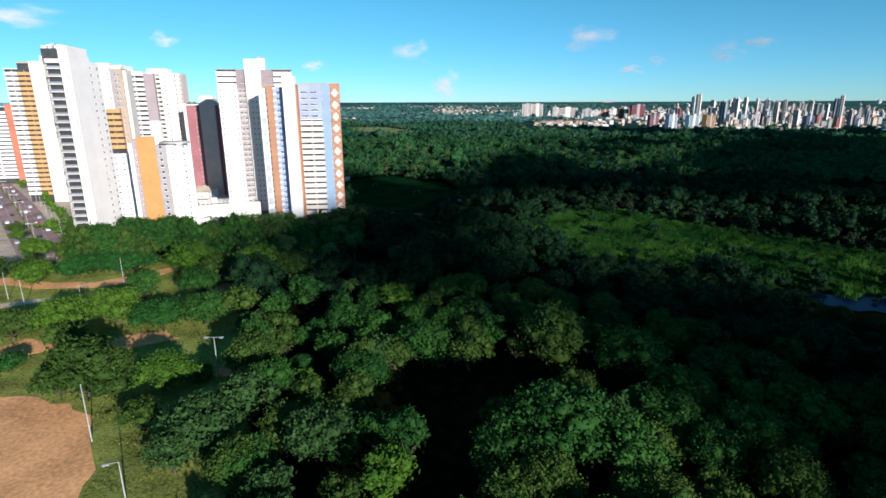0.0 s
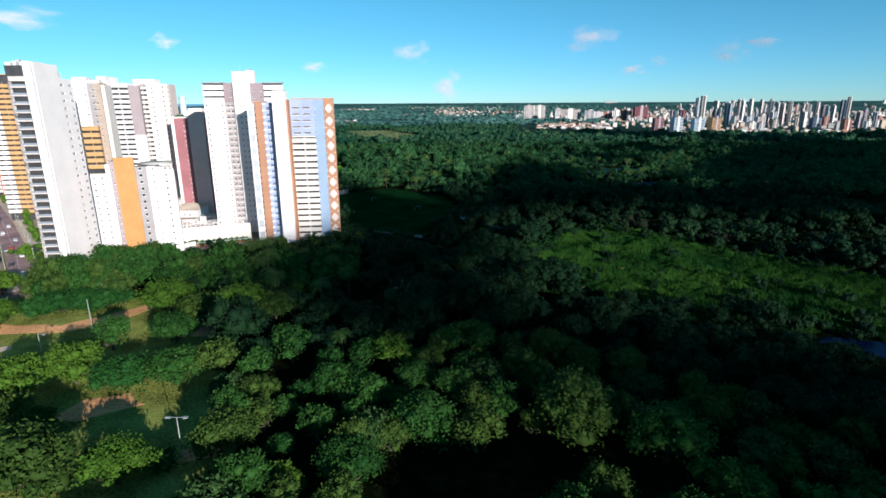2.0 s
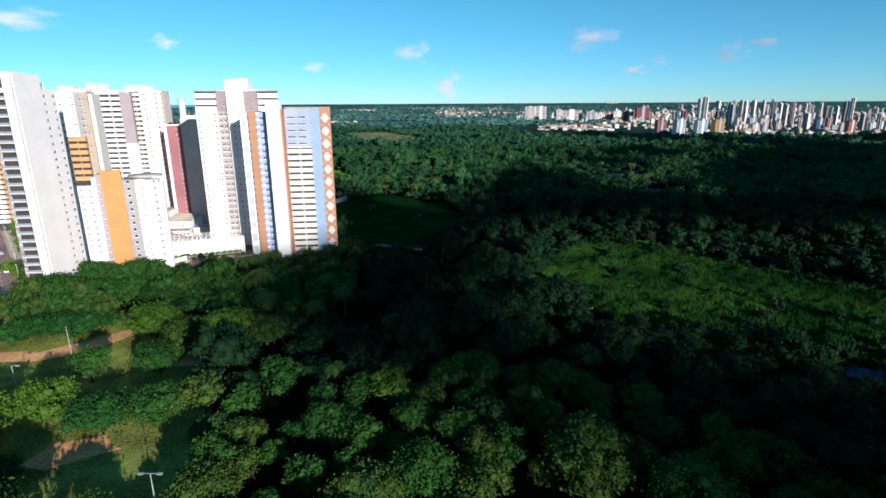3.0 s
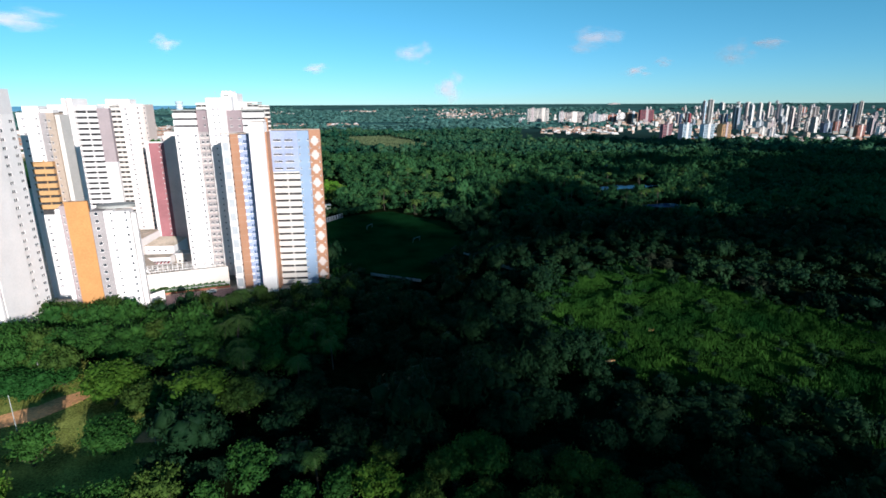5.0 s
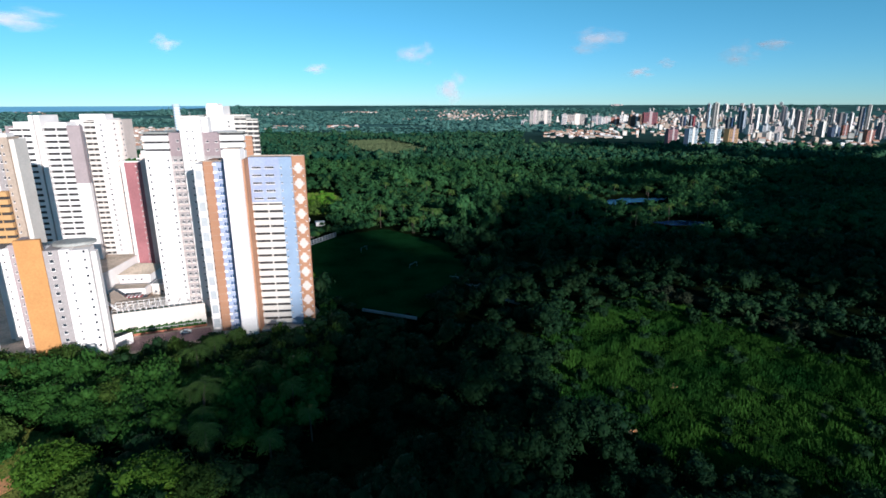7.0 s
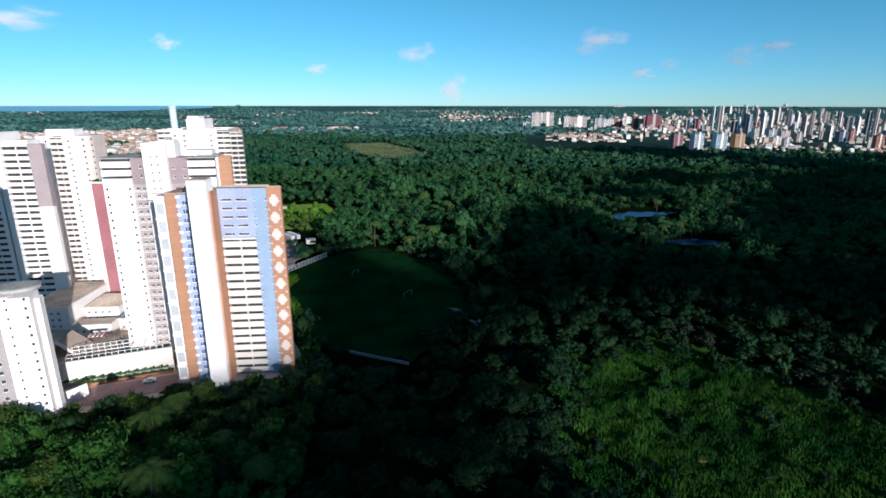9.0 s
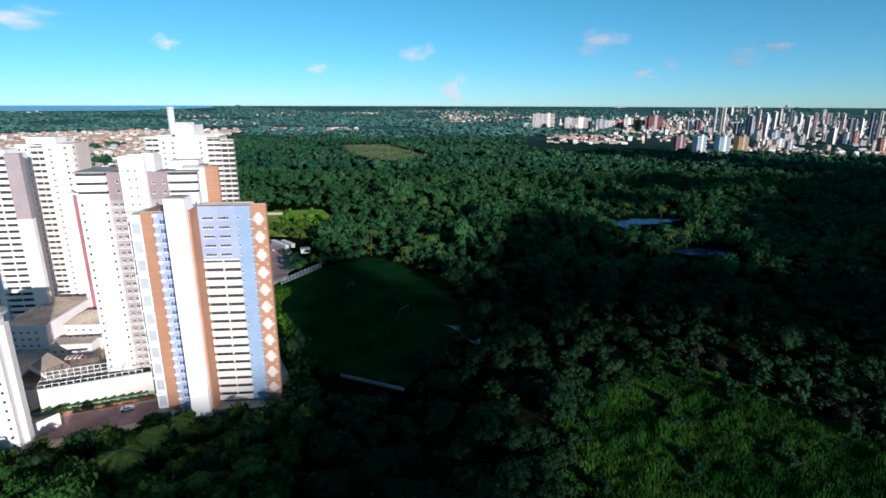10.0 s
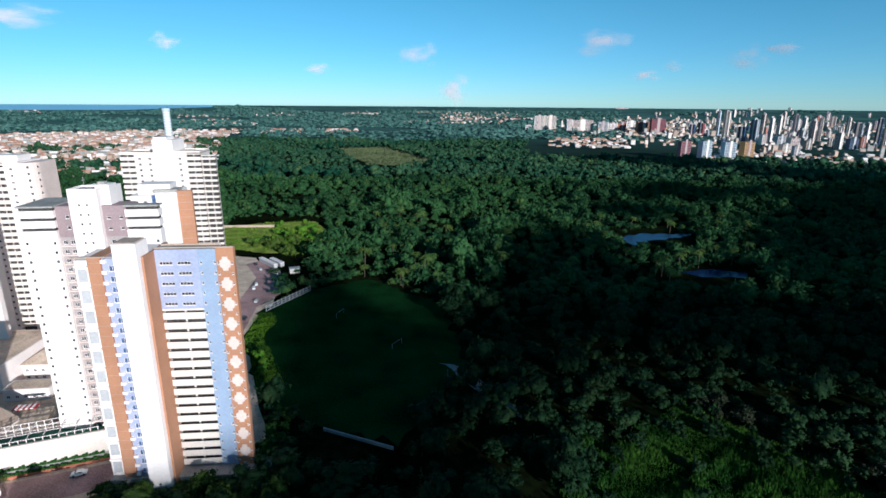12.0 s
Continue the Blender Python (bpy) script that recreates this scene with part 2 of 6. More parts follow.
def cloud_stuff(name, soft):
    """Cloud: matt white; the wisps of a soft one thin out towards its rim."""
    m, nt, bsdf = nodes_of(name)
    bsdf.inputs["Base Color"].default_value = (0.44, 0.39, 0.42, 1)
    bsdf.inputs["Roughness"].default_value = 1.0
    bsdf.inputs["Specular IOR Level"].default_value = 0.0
    if soft:
        tc = nt.nodes.new("ShaderNodeTexCoord")
        ball = nt.nodes.new("ShaderNodeTexGradient")
        ball.gradient_type = "SPHERICAL"
        nt.links.new(tc.outputs["Object"], ball.inputs[0])
        info = nt.nodes.new("ShaderNodeObjectInfo")
        n = nt.nodes.new("ShaderNodeTexNoise")
        n.noise_dimensions = "4D"
        n.inputs["Scale"].default_value = 1.7
        n.inputs["Detail"].default_value = 3
        nt.links.new(tc.outputs["Object"], n.inputs["Vector"])
        w = nt.nodes.new("ShaderNodeMath")
        w.operation = "MULTIPLY"
        w.inputs[1].default_value = 40.0
        nt.links.new(info.outputs["Random"], w.inputs[0])
        nt.links.new(w.outputs[0], n.inputs["W"])
        s = nt.nodes.new("ShaderNodeMath")
        s.operation = "MULTIPLY_ADD"
        s.inputs[1].default_value = 1.5
        s.inputs[2].default_value = -0.98
        nt.links.new(n.outputs[0], s.inputs[0])
        add = nt.nodes.new("ShaderNodeMath")
        add.operation = "ADD"
        nt.links.new(s.outputs[0], add.inputs[0])
        nt.links.new(ball.outputs[1], add.inputs[1])
        r = nt.nodes.new("ShaderNodeMapRange")
        r.interpolation_type = "SMOOTHSTEP"
        r.inputs[1].default_value = 0.05
        r.inputs[2].default_value = 0.95
        r.inputs[3].default_value = 0.0
        r.inputs[4].default_value = 0.95
        nt.links.new(add.outputs[0], r.inputs[0])
        nt.links.new(r.outputs[0], bsdf.inputs["Alpha"])
    return m


# ---- mesh helpers ----
def mesh_of(name, verts, faces, mats, index=None, smooth=False):
    me = bpy.data.meshes.new(name)
    me.from_pydata([tuple(v) for v in verts], [], [tuple(f) for f in faces])
    for m in mats:
        me.materials.append(m)
    if index is not None:
        me.polygons.foreach_set("material_index", np.asarray(index, dtype=np.int32))
    if smooth:
        me.polygons.foreach_set("use_smooth", np.ones(len(me.polygons), dtype=bool))
    me.update()
    return me


def mesh_np(name, verts, quads, tris, mats, smooth=False, quad_mat=0, tri_mat=0):
    """A large mesh from arrays."""
    me = bpy.data.meshes.new(name)
    verts = np.asarray(verts, dtype=np.float32)
    quads = np.asarray(quads, dtype=np.int32).reshape(-1, 4)
    tris = np.asarray(tris, dtype=np.int32).reshape(-1, 3)
    me.vertices.add(len(verts))
    me.vertices.foreach_set("co", verts.ravel())
    loops = np.concatenate([quads.ravel(), tris.ravel()])
    me.loops.add(len(loops))
    me.loops.foreach_set("vertex_index", loops)
    starts = np.concatenate([np.arange(len(quads)) * 4, len(quads) * 4 + np.arange(len(tris)) * 3]).astype(np.int32)
    me.polygons.add(len(starts))
    me.polygons.foreach_set("loop_start", starts)
    me.polygons.foreach_set("material_index", np.concatenate([np.full(len(quads), quad_mat), np.full(len(tris), tri_mat)]).astype(np.int32))
    for m in mats:
        me.materials.append(m)
    me.update(calc_edges=True)
    if smooth:
        me.polygons.foreach_set("use_smooth", np.ones(len(me.polygons), dtype=bool))
    return me


def thing(name, x, y, z=0.0, turn=0.0, label="", category="", group="", kind=""):
    ob = new(name)
    ob.empty_display_size = 1.0
    ob.matrix_basis = pose(x, y, z, 0, 0, turn)
    return tagged(ob, label, category, group, kind)


def put(name, me, parent, at=(0, 0, 0), label="", turn=0.0):
    ob = new(name, me)
    ob.parent = parent
    ob.location = at
    ob.rotation_euler = (0, 0, radians(turn))
    return tagged(ob, label)


BOX_F = [(0, 3, 2, 1), (4, 5, 6, 7), (0, 1, 5, 4), (1, 2, 6, 5), (2, 3, 7, 6), (3, 0, 4, 7)]


def box_vf(x0, x1, y0, y1, z0, z1):
    return [(x0, y0, z0), (x1, y0, z0), (x1, y1, z0), (x0, y1, z0), (x0, y0, z1), (x1, y0, z1), (x1, y1, z1), (x0, y1, z1)], BOX_F


def boxes(name, spec, mats):
    """One mesh out of several boxes: (x0, x1, y0, y1, z0, z1, material index)."""
    V, F, I = [], [], []
    for x0, x1, y0, y1, z0, z1, k in spec:
        v, f = box_vf(x0, x1, y0, y1, z0, z1)
        F += [tuple(i + len(V) for i in q) for q in f]
        V += v
        I += [k] * 6
    return mesh_of(name, V, F, mats, I)


def blocks(name, spec, mats, parent):
    """Several boxes of one kind, each a part of its own."""
    for b in spec:
        put(name, boxes(name, [b], mats), parent)


def slab(parent, name, x0, x1, y0, y1, z0, z1, mat, label=""):
    return put(name, boxes(name, [(x0, x1, y0, y1, z0, z1, 0)], [M[mat]]), parent, label=label)


def holed_wall(parent, x0, x1, y0, y1, z0, z1, holes, mat, name="wall", reveal=0.22, label=""):
    """A block whose front has window openings with reveals: holes are (x0, x1, z0, z1)."""
    xs = sorted({x0, x1, *[h[0] for h in holes], *[h[1] for h in holes]})
    zs = sorted({z0, z1, *[h[2] for h in holes], *[h[3] for h in holes]})
    V, F, seen = [], [], {}

    def v(x, y, z):
        key = (round(x, 3), round(y, 3), round(z, 3))
        if key not in seen:
            seen[key] = len(V)
            V.append((x, y, z))
        return seen[key]

    cut = set()
    for a, b, c, d in holes:
        for i in range(len(xs) - 1):
            if xs[i] >= a - 1e-6 and xs[i + 1] <= b + 1e-6:
                for j in range(len(zs) - 1):
                    if zs[j] >= c - 1e-6 and zs[j + 1] <= d + 1e-6:
                        cut.add((i, j))
    for i in range(len(xs) - 1):
        for j in range(len(zs) - 1):
            if (i, j) not in cut:
                F.append((v(xs[i], y0, zs[j]), v(xs[i + 1], y0, zs[j]), v(xs[i + 1], y0, zs[j + 1]), v(xs[i], y0, zs[j + 1])))
    r = y0 + reveal
    for a, b, c, d in holes:
        F += [(v(a, y0, c), v(a, r, c), v(b, r, c), v(b, y0, c)), (v(a, y0, d), v(b, y0, d), v(b, r, d), v(a, r, d)),
              (v(a, y0, c), v(a, y0, d), v(a, r, d), v(a, r, c)), (v(b, y0, c), v(b, r, c), v(b, r, d), v(b, y0, d)),
              (v(a, r, c), v(a, r, d), v(b, r, d), v(b, r, c))]
    n = len(V)
    V += box_vf(x0, x1, y0, y1, z0, z1)[0]
    F += [tuple(n + i for i in q) for k, q in enumerate(BOX_F) if k != 2]
    return put(name, mesh_of(name, V, F, [M[mat]]), parent, label=label)


WINDOWS = {}


def window_mesh(w, h, frame_mat="white", pane="glass", leaves=2):
    """A window in one skin: sash bars standing before the panes, and a sill. Its origin is at the foot of the opening."""
    key = (round(w, 2), round(h, 2), frame_mat, pane, leaves)
    if key in WINDOWS:
        return WINDOWS[key]
    t = 0.07
    xs, bar = [-w / 2], []
    for k in range(leaves):
        a, b = -w / 2 + w * k / leaves, -w / 2 + w * (k + 1) / leaves
        xs += [a + t * (1.0 if k == 0 else 0.5), b - t * (1.0 if k == leaves - 1 else 0.5)]
        bar += [True, False]
    xs.append(w / 2)
    bar.append(True)
    zs = [-0.12, 0.0, t, h - t, h]
    V, F, I, seen = [], [], [], {}

    def v(x, y, z):
        q = (round(x, 3), round(y, 3), round(z, 3))
        if q not in seen:
            seen[q] = len(V)
            V.append(q)
        return seen[q]

    def depth(i, j):
        return -0.1 if j == 0 else 0.06 if (bar[i] or j in (1, 3)) else 0.14
    for i in range(len(xs) - 1):
        for j in range(4):
            d = depth(i, j)
            F.append((v(xs[i], d, zs[j]), v(xs[i + 1], d, zs[j]), v(xs[i + 1], d, zs[j + 1]), v(xs[i], d, zs[j + 1])))
            I.append(1 if d > 0.1 else 0)
            if i + 1 < len(xs) - 1 and depth(i + 1, j) != d:
                e = depth(i + 1, j)
                F.append((v(xs[i + 1], d, zs[j]), v(xs[i + 1], e, zs[j]), v(xs[i + 1], e, zs[j + 1]), v(xs[i + 1], d, zs[j + 1])))
                I.append(0)
            if j < 3 and depth(i, j + 1) != d:
                e = depth(i, j + 1)
                F.append((v(xs[i], d, zs[j + 1]), v(xs[i + 1], d, zs[j + 1]), v(xs[i + 1], e, zs[j + 1]), v(xs[i], e, zs[j + 1])))
                I.append(0)
    def pick(k):
        used = sorted({i for f, q in zip(F, I) if q == k for i in f})
        at = {i: n for n, i in enumerate(used)}
        return [V[i] for i in used], [tuple(at[i] for i in f) for f, q in zip(F, I) if q == k]
    WINDOWS[key] = (mesh_of("window", *pick(0), [M[frame_mat]]), mesh_of("pane", *pick(1), [M[pane]]))
    return WINDOWS[key]


def window_strip(parent, x0, x1, y0, y1, z0, z1, mat, cols, w, h, rows, frame_mat="white", pane="glass", leaves=2, label=""):
    """A strip of facade with a window at each of the columns and floor heights."""
    holes = [(c - w / 2, c + w / 2, r, r + h) for c in cols for r in rows if r > z0 and r + h < z1]
    holed_wall(parent, x0, x1, y0, y1, z0, z1, holes, mat, label=label)
    sash, panes = window_mesh(w, h, frame_mat, pane, leaves)
    for a, b, c, d in holes:
        put("pane", panes, put("window", sash, parent, ((a + b) / 2, y0, c)))


def balcony_strip(parent, x0, x1, y0, y1, z0, z1, rows, mat, back="recess", high=1.25, deep=1.5, rail="", label=""):
    """A stack of loggias: glazing set back, and at each floor a slab with its parapet."""
    put("glazed_wall", boxes("glazed_wall", [(x0, x1, y0 + deep, y0 + deep + 0.3, z0, z1, 0)], [M[back]]), parent)
    slab(parent, "wall", x0, x1, y0 + deep + 0.3, y1, z0, z1, mat)
    w = x1 - x0
    spec = [(0, w, 0.0, 0.14, -0.15, high, 0), (0, w, 0.14, deep, -0.15, 0.02, 0), (0, 0.12, 0.14, deep, 0.02, high, 0),
            (w - 0.12, w, 0.14, deep, 0.02, high, 0), (w * 0.48, w * 0.52, deep - 0.25, deep + 0.02, 0.02, 2.75, 0)]
    if rail:
        spec[0] = (0, w, 0.0, 0.14, -0.15, high * 0.35, 0)
        spec.append((0, w, 0.02, 0.09, high * 0.35, high, 1))
    me = boxes("balcony", spec, [M[mat], M[rail or mat]])
    for r in rows:
        if r >= z0 - 0.1 and r + high <= z1 + 0.1:
            put("balcony", me, parent, (x0, y0, r), label=label)
    slab(parent, "head_beam", x0, x1, y0, y0 + deep, z1 - 0.5, z1, mat)


def floors(first, step, n):
    return [first + step * k for k in range(n)]


def ico(sub):
    bm = bmesh.new()
    bmesh.ops.create_icosphere(bm, subdivisions=sub, radius=1.0)
    v = np.array([q.co[:] for q in bm.verts])
    f = np.array([[q.index for q in p.verts] for p in bm.faces])
    bm.free()
    return v, f


ICO = {1: ico(1), 2: ico(2), 3: ico(3)}


def poly_sheet(name, outline, z, mat, label, category, wobble=0.0, seed=3, kind="structure", drop=0.35):
    """A sheet of ground with an uneven edge and a skirt that goes into the soil."""
    rng = np.random.default_rng(seed)
    pts = []
    n = len(outline)
    for i in range(n):
        a, b = np.array(outline[i]), np.array(outline[(i + 1) % n])
        k = max(2, int(np.linalg.norm(b - a) / 4)) if wobble else 1
        for j in range(k):
            p = a + (b - a) * j / k
            pts.append(p + (rng.normal(0, wobble, 2) if wobble else 0))
    V = [(p[0], p[1], z) for p in pts] + [(p[0], p[1], z - drop) for p in pts]
    m = len(pts)
    bm = bmesh.new()
    vs = [bm.verts.new(v) for v in V]
    bm.faces.new(vs[:m])
    for i in range(m):
        bm.faces.new((vs[i], vs[(i + 1) % m], vs[m + (i + 1) % m], vs[m + i]))
    bmesh.ops.triangulate(bm, faces=[f for f in bm.faces if len(f.verts) > 4])
    bmesh.ops.recalc_face_normals(bm, faces=bm.faces)
    me = bpy.data.meshes.new(name)
    bm.to_mesh(me)
    bm.free()
    me.materials.append(M[mat])
    return tagged(new(name, me), label, category, "", kind)


def inside(px, py, poly):
    """Which points lie inside the outline."""
    c = np.zeros(len(px), dtype=bool)
    n = len(poly)
    for i in range(n):
        (x0, y0), (x1, y1) = poly[i], poly[(i + 1) % n]
        hit = ((y0 > py) != (y1 > py)) & (px < (x1 - x0) * (py - y0) / ((y1 - y0) or 1e-9) + x0)
        c ^= hit
    return c


# ---- the ground ----
def ground_z(x, y):
    """The plain, and the far rise of the land at the horizon."""
    r = np.hypot(x, y)
    k = np.clip((r - 2600) / 2250, 0, 1)
    return 77 * k ** 1.6


def build_ground():
    r = np.concatenate([np.linspace(0, 400, 21), np.linspace(440, 2600, 40), np.linspace(2700, 4880, 34)])
    n = 180
    a = np.linspace(0, 2 * np.pi, n, endpoint=False)
    R, A = np.meshgrid(r, a, indexing="ij")
    X, Y = R * np.sin(A), R * np.cos(A)
    Z = ground_z(X, Y)
    V = np.stack([X, Y, Z], -1).reshape(-1, 3)
    i, j = np.meshgrid(np.arange(len(r) - 1), np.arange(n), indexing="ij")
    q = np.stack([i * n + j, i * n + (j + 1) % n, (i + 1) * n + (j + 1) % n, (i + 1) * n + j], -1).reshape(-1, 4)[:, ::-1]
    tagged(new("ground", mesh_np("ground", V, q, [], [M["soil"]], smooth=True)), "dark green and brown wooded plain reaching the horizon, blued far off for haze", "ground", "", "structure")


build_ground()

PARK = [(-150, 60), (-30, 40), (-38, 100), (-60, 150), (-75, 175), (-96, 205), (-125, 214), (-160, 205), (-190, 150)]
PITCH = [(-64, 318), (-92, 372), (-97, 405), (-80, 440), (-45, 462), (0, 420), (14, 350), (-10, 296), (-37, 301)]
MEADOW = [(32, 212), (46, 288), (96, 324), (133, 268), (186, 212), (200, 170), (150, 162), (103, 174), (50, 198)]
LAGOON = [(106, 167), (128, 164), (160, 158), (190, 140), (176, 118), (136, 144), (116, 158)]
POND_A = [(146, 575), (170, 592), (215, 596), (210, 585), (172, 570), (152, 552)]
POND_B = [(160, 484), (180, 492), (205, 484), (197, 474), (170, 474)]
GLADE = [(-275, 1440), (-160, 1480), (-60, 1260), (-20, 1140), (-50, 1070), (-140, 1110), (-232, 1290)]
PLOT = [(-420, 620), (-470, 300), (-240, 180), (-150, 208), (-118, 240), (-96, 268), (-48, 272), (-48, 286), (-64, 314), (-84, 358), (-90, 404),
        (-98, 442), (-116, 474), (-134, 506), (-190, 520), (-230, 610), (-300, 640)]
LAWN_N = [(-205, 590), (-165, 622), (-122, 628), (-92, 572), (-100, 516), (-134, 520), (-186, 536)]

poly_sheet("ground_park", PARK, 0.05, "lawn", "patchy green and ochre park lawn", "lawn", 1.2, 4)
poly_sheet("ground_bare_earth", [(-110, 60), (-56, 66), (-60, 78), (-66, 88), (-78, 99), (-92, 103), (-115, 100)], 0.09, "dirt", "bare reddish earth of a sandy clearing", "dirt", 0.9, 5)
poly_sheet("ground_path", [(-160, 176), (-140, 171), (-122, 171), (-109, 179), (-101, 193), (-106, 195), (-114, 185), (-124, 178), (-142, 178), (-160, 183)], 0.10, "dirt", "trodden reddish earth path through the park", "path", 0.5, 6)
poly_sheet("ground_path", [(-140, 152), (-126, 160), (-128, 163), (-142, 156)], 0.10, "pavement", "pale paved park path", "path", 0.2, 7)
poly_sheet("ground_worn_patch", [(-88, 126), (-81, 124), (-72, 130), (-78, 135), (-87, 132)], 0.10, "dirt", "worn earth under the park trees", "dirt", 0.8, 8)
poly_sheet("ground_worn_patch", [(-118, 118), (-104, 122), (-98, 128), (-112, 130)], 0.10, "dirt", "worn earth beside the lawn", "dirt", 0.8, 9)
poly_sheet("ground_worn_patch", [(-52, 110), (-46, 112), (-47, 115), (-54, 114)], 0.10, "dirt", "small worn patch under a street lamp", "dirt", 0.3, 10)
poly_sheet("ground_worn_patch", [(-78, 168), (-70, 170), (-71, 178), (-78, 176)], 0.10, "dirt", "worn earth under a lamp", "dirt", 0.4, 11)
poly_sheet("ground_pitch", PITCH, 0.06, "pitch", "mown playing field, its shade put into a dark green", "field", 1.3, 12)
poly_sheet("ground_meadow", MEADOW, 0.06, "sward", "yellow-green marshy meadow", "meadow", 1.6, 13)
poly_sheet("water_lagoon", LAGOON, 0.08, "water", "still dark blue lagoon", "pond", 1.0, 14)
poly_sheet("water_pond", POND_A, 0.08, "pond", "still blue pond among mangrove", "pond", 1.5, 15)
poly_sheet("water_pond", POND_B, 0.08, "pond", "small still blue pond", "pond", 1.0, 16)
poly_sheet("ground_glade", GLADE, 0.3, "dry_sward", "yellowish open glade in the woodland", "meadow", 5.0, 17)
poly_sheet("ground_plot", PLOT, 0.03, "pavement", "paved built-up ground round the towers", "pavement", 0.0, 18)
poly_sheet("ground_lawn", LAWN_N, 0.09, "lawn", "sunlit lawn behind a low wall", "lawn", 0.8, 19)
coast = [radians(-46 + k) for k in range(24)]
SEA = [(r0 + (4600 - r0) * max(0.0, (math.degrees(a) + 30) / 7), a) for r0 in (4260,) for a in coast]
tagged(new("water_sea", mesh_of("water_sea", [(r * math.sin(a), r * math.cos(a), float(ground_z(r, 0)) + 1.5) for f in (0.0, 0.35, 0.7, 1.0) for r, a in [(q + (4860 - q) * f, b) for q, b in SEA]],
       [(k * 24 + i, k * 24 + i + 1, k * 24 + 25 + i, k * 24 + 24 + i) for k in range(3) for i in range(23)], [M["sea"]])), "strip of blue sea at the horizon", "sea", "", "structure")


# ---- the towers ----
def parapet(parent, x0, x1, y0, y1, z, mat, h=0.9, t=0.2):
    put("parapet", boxes("parapet", [(x0, x1, y0, y0 + t, z, z + h, 0), (x0, x1, y1 - t, y1, z, z + h, 0), (x0, x0 + t, y0 + t, y1 - t, z, z + h, 0),
                                     (x1 - t, x1, y0 + t, y1 - t, z, z + h, 0), (x0 + t, x1 - t, y0 + t, y1 - t, z, z + 0.05, 1)], [M[mat], M["roof"]]), parent)


def octagon_plate(r, t, arm, tall=1.38):
    """A cross-cut octagonal ornament of raised white plaster."""
    pts = [(-arm, -r), (arm, -r), (arm, -r * 0.6), (r * 0.72, -r * 0.6), (r * 0.72, -arm), (r, -arm), (r, arm), (r * 0.72, arm), (r * 0.72, r * 0.6), (arm, r * 0.6),
           (arm, r), (-arm, r), (-arm, r * 0.6), (-r * 0.72, r * 0.6), (-r * 0.72, arm), (-r, arm), (-r, -arm), (-r * 0.72, -arm), (-r * 0.72, -r * 0.6), (-arm, -r * 0.6)]
    n = len(pts)
    V = [(x, -t, z * tall) for x, z in pts] + [(x, 0.02, z * tall) for x, z in pts]
    F = [tuple(range(n))] + [(i, n + i, n + (i + 1) % n, (i + 1) % n) for i in range(n)]
    return mesh_of("ornament", V, F, [M["pink"]])


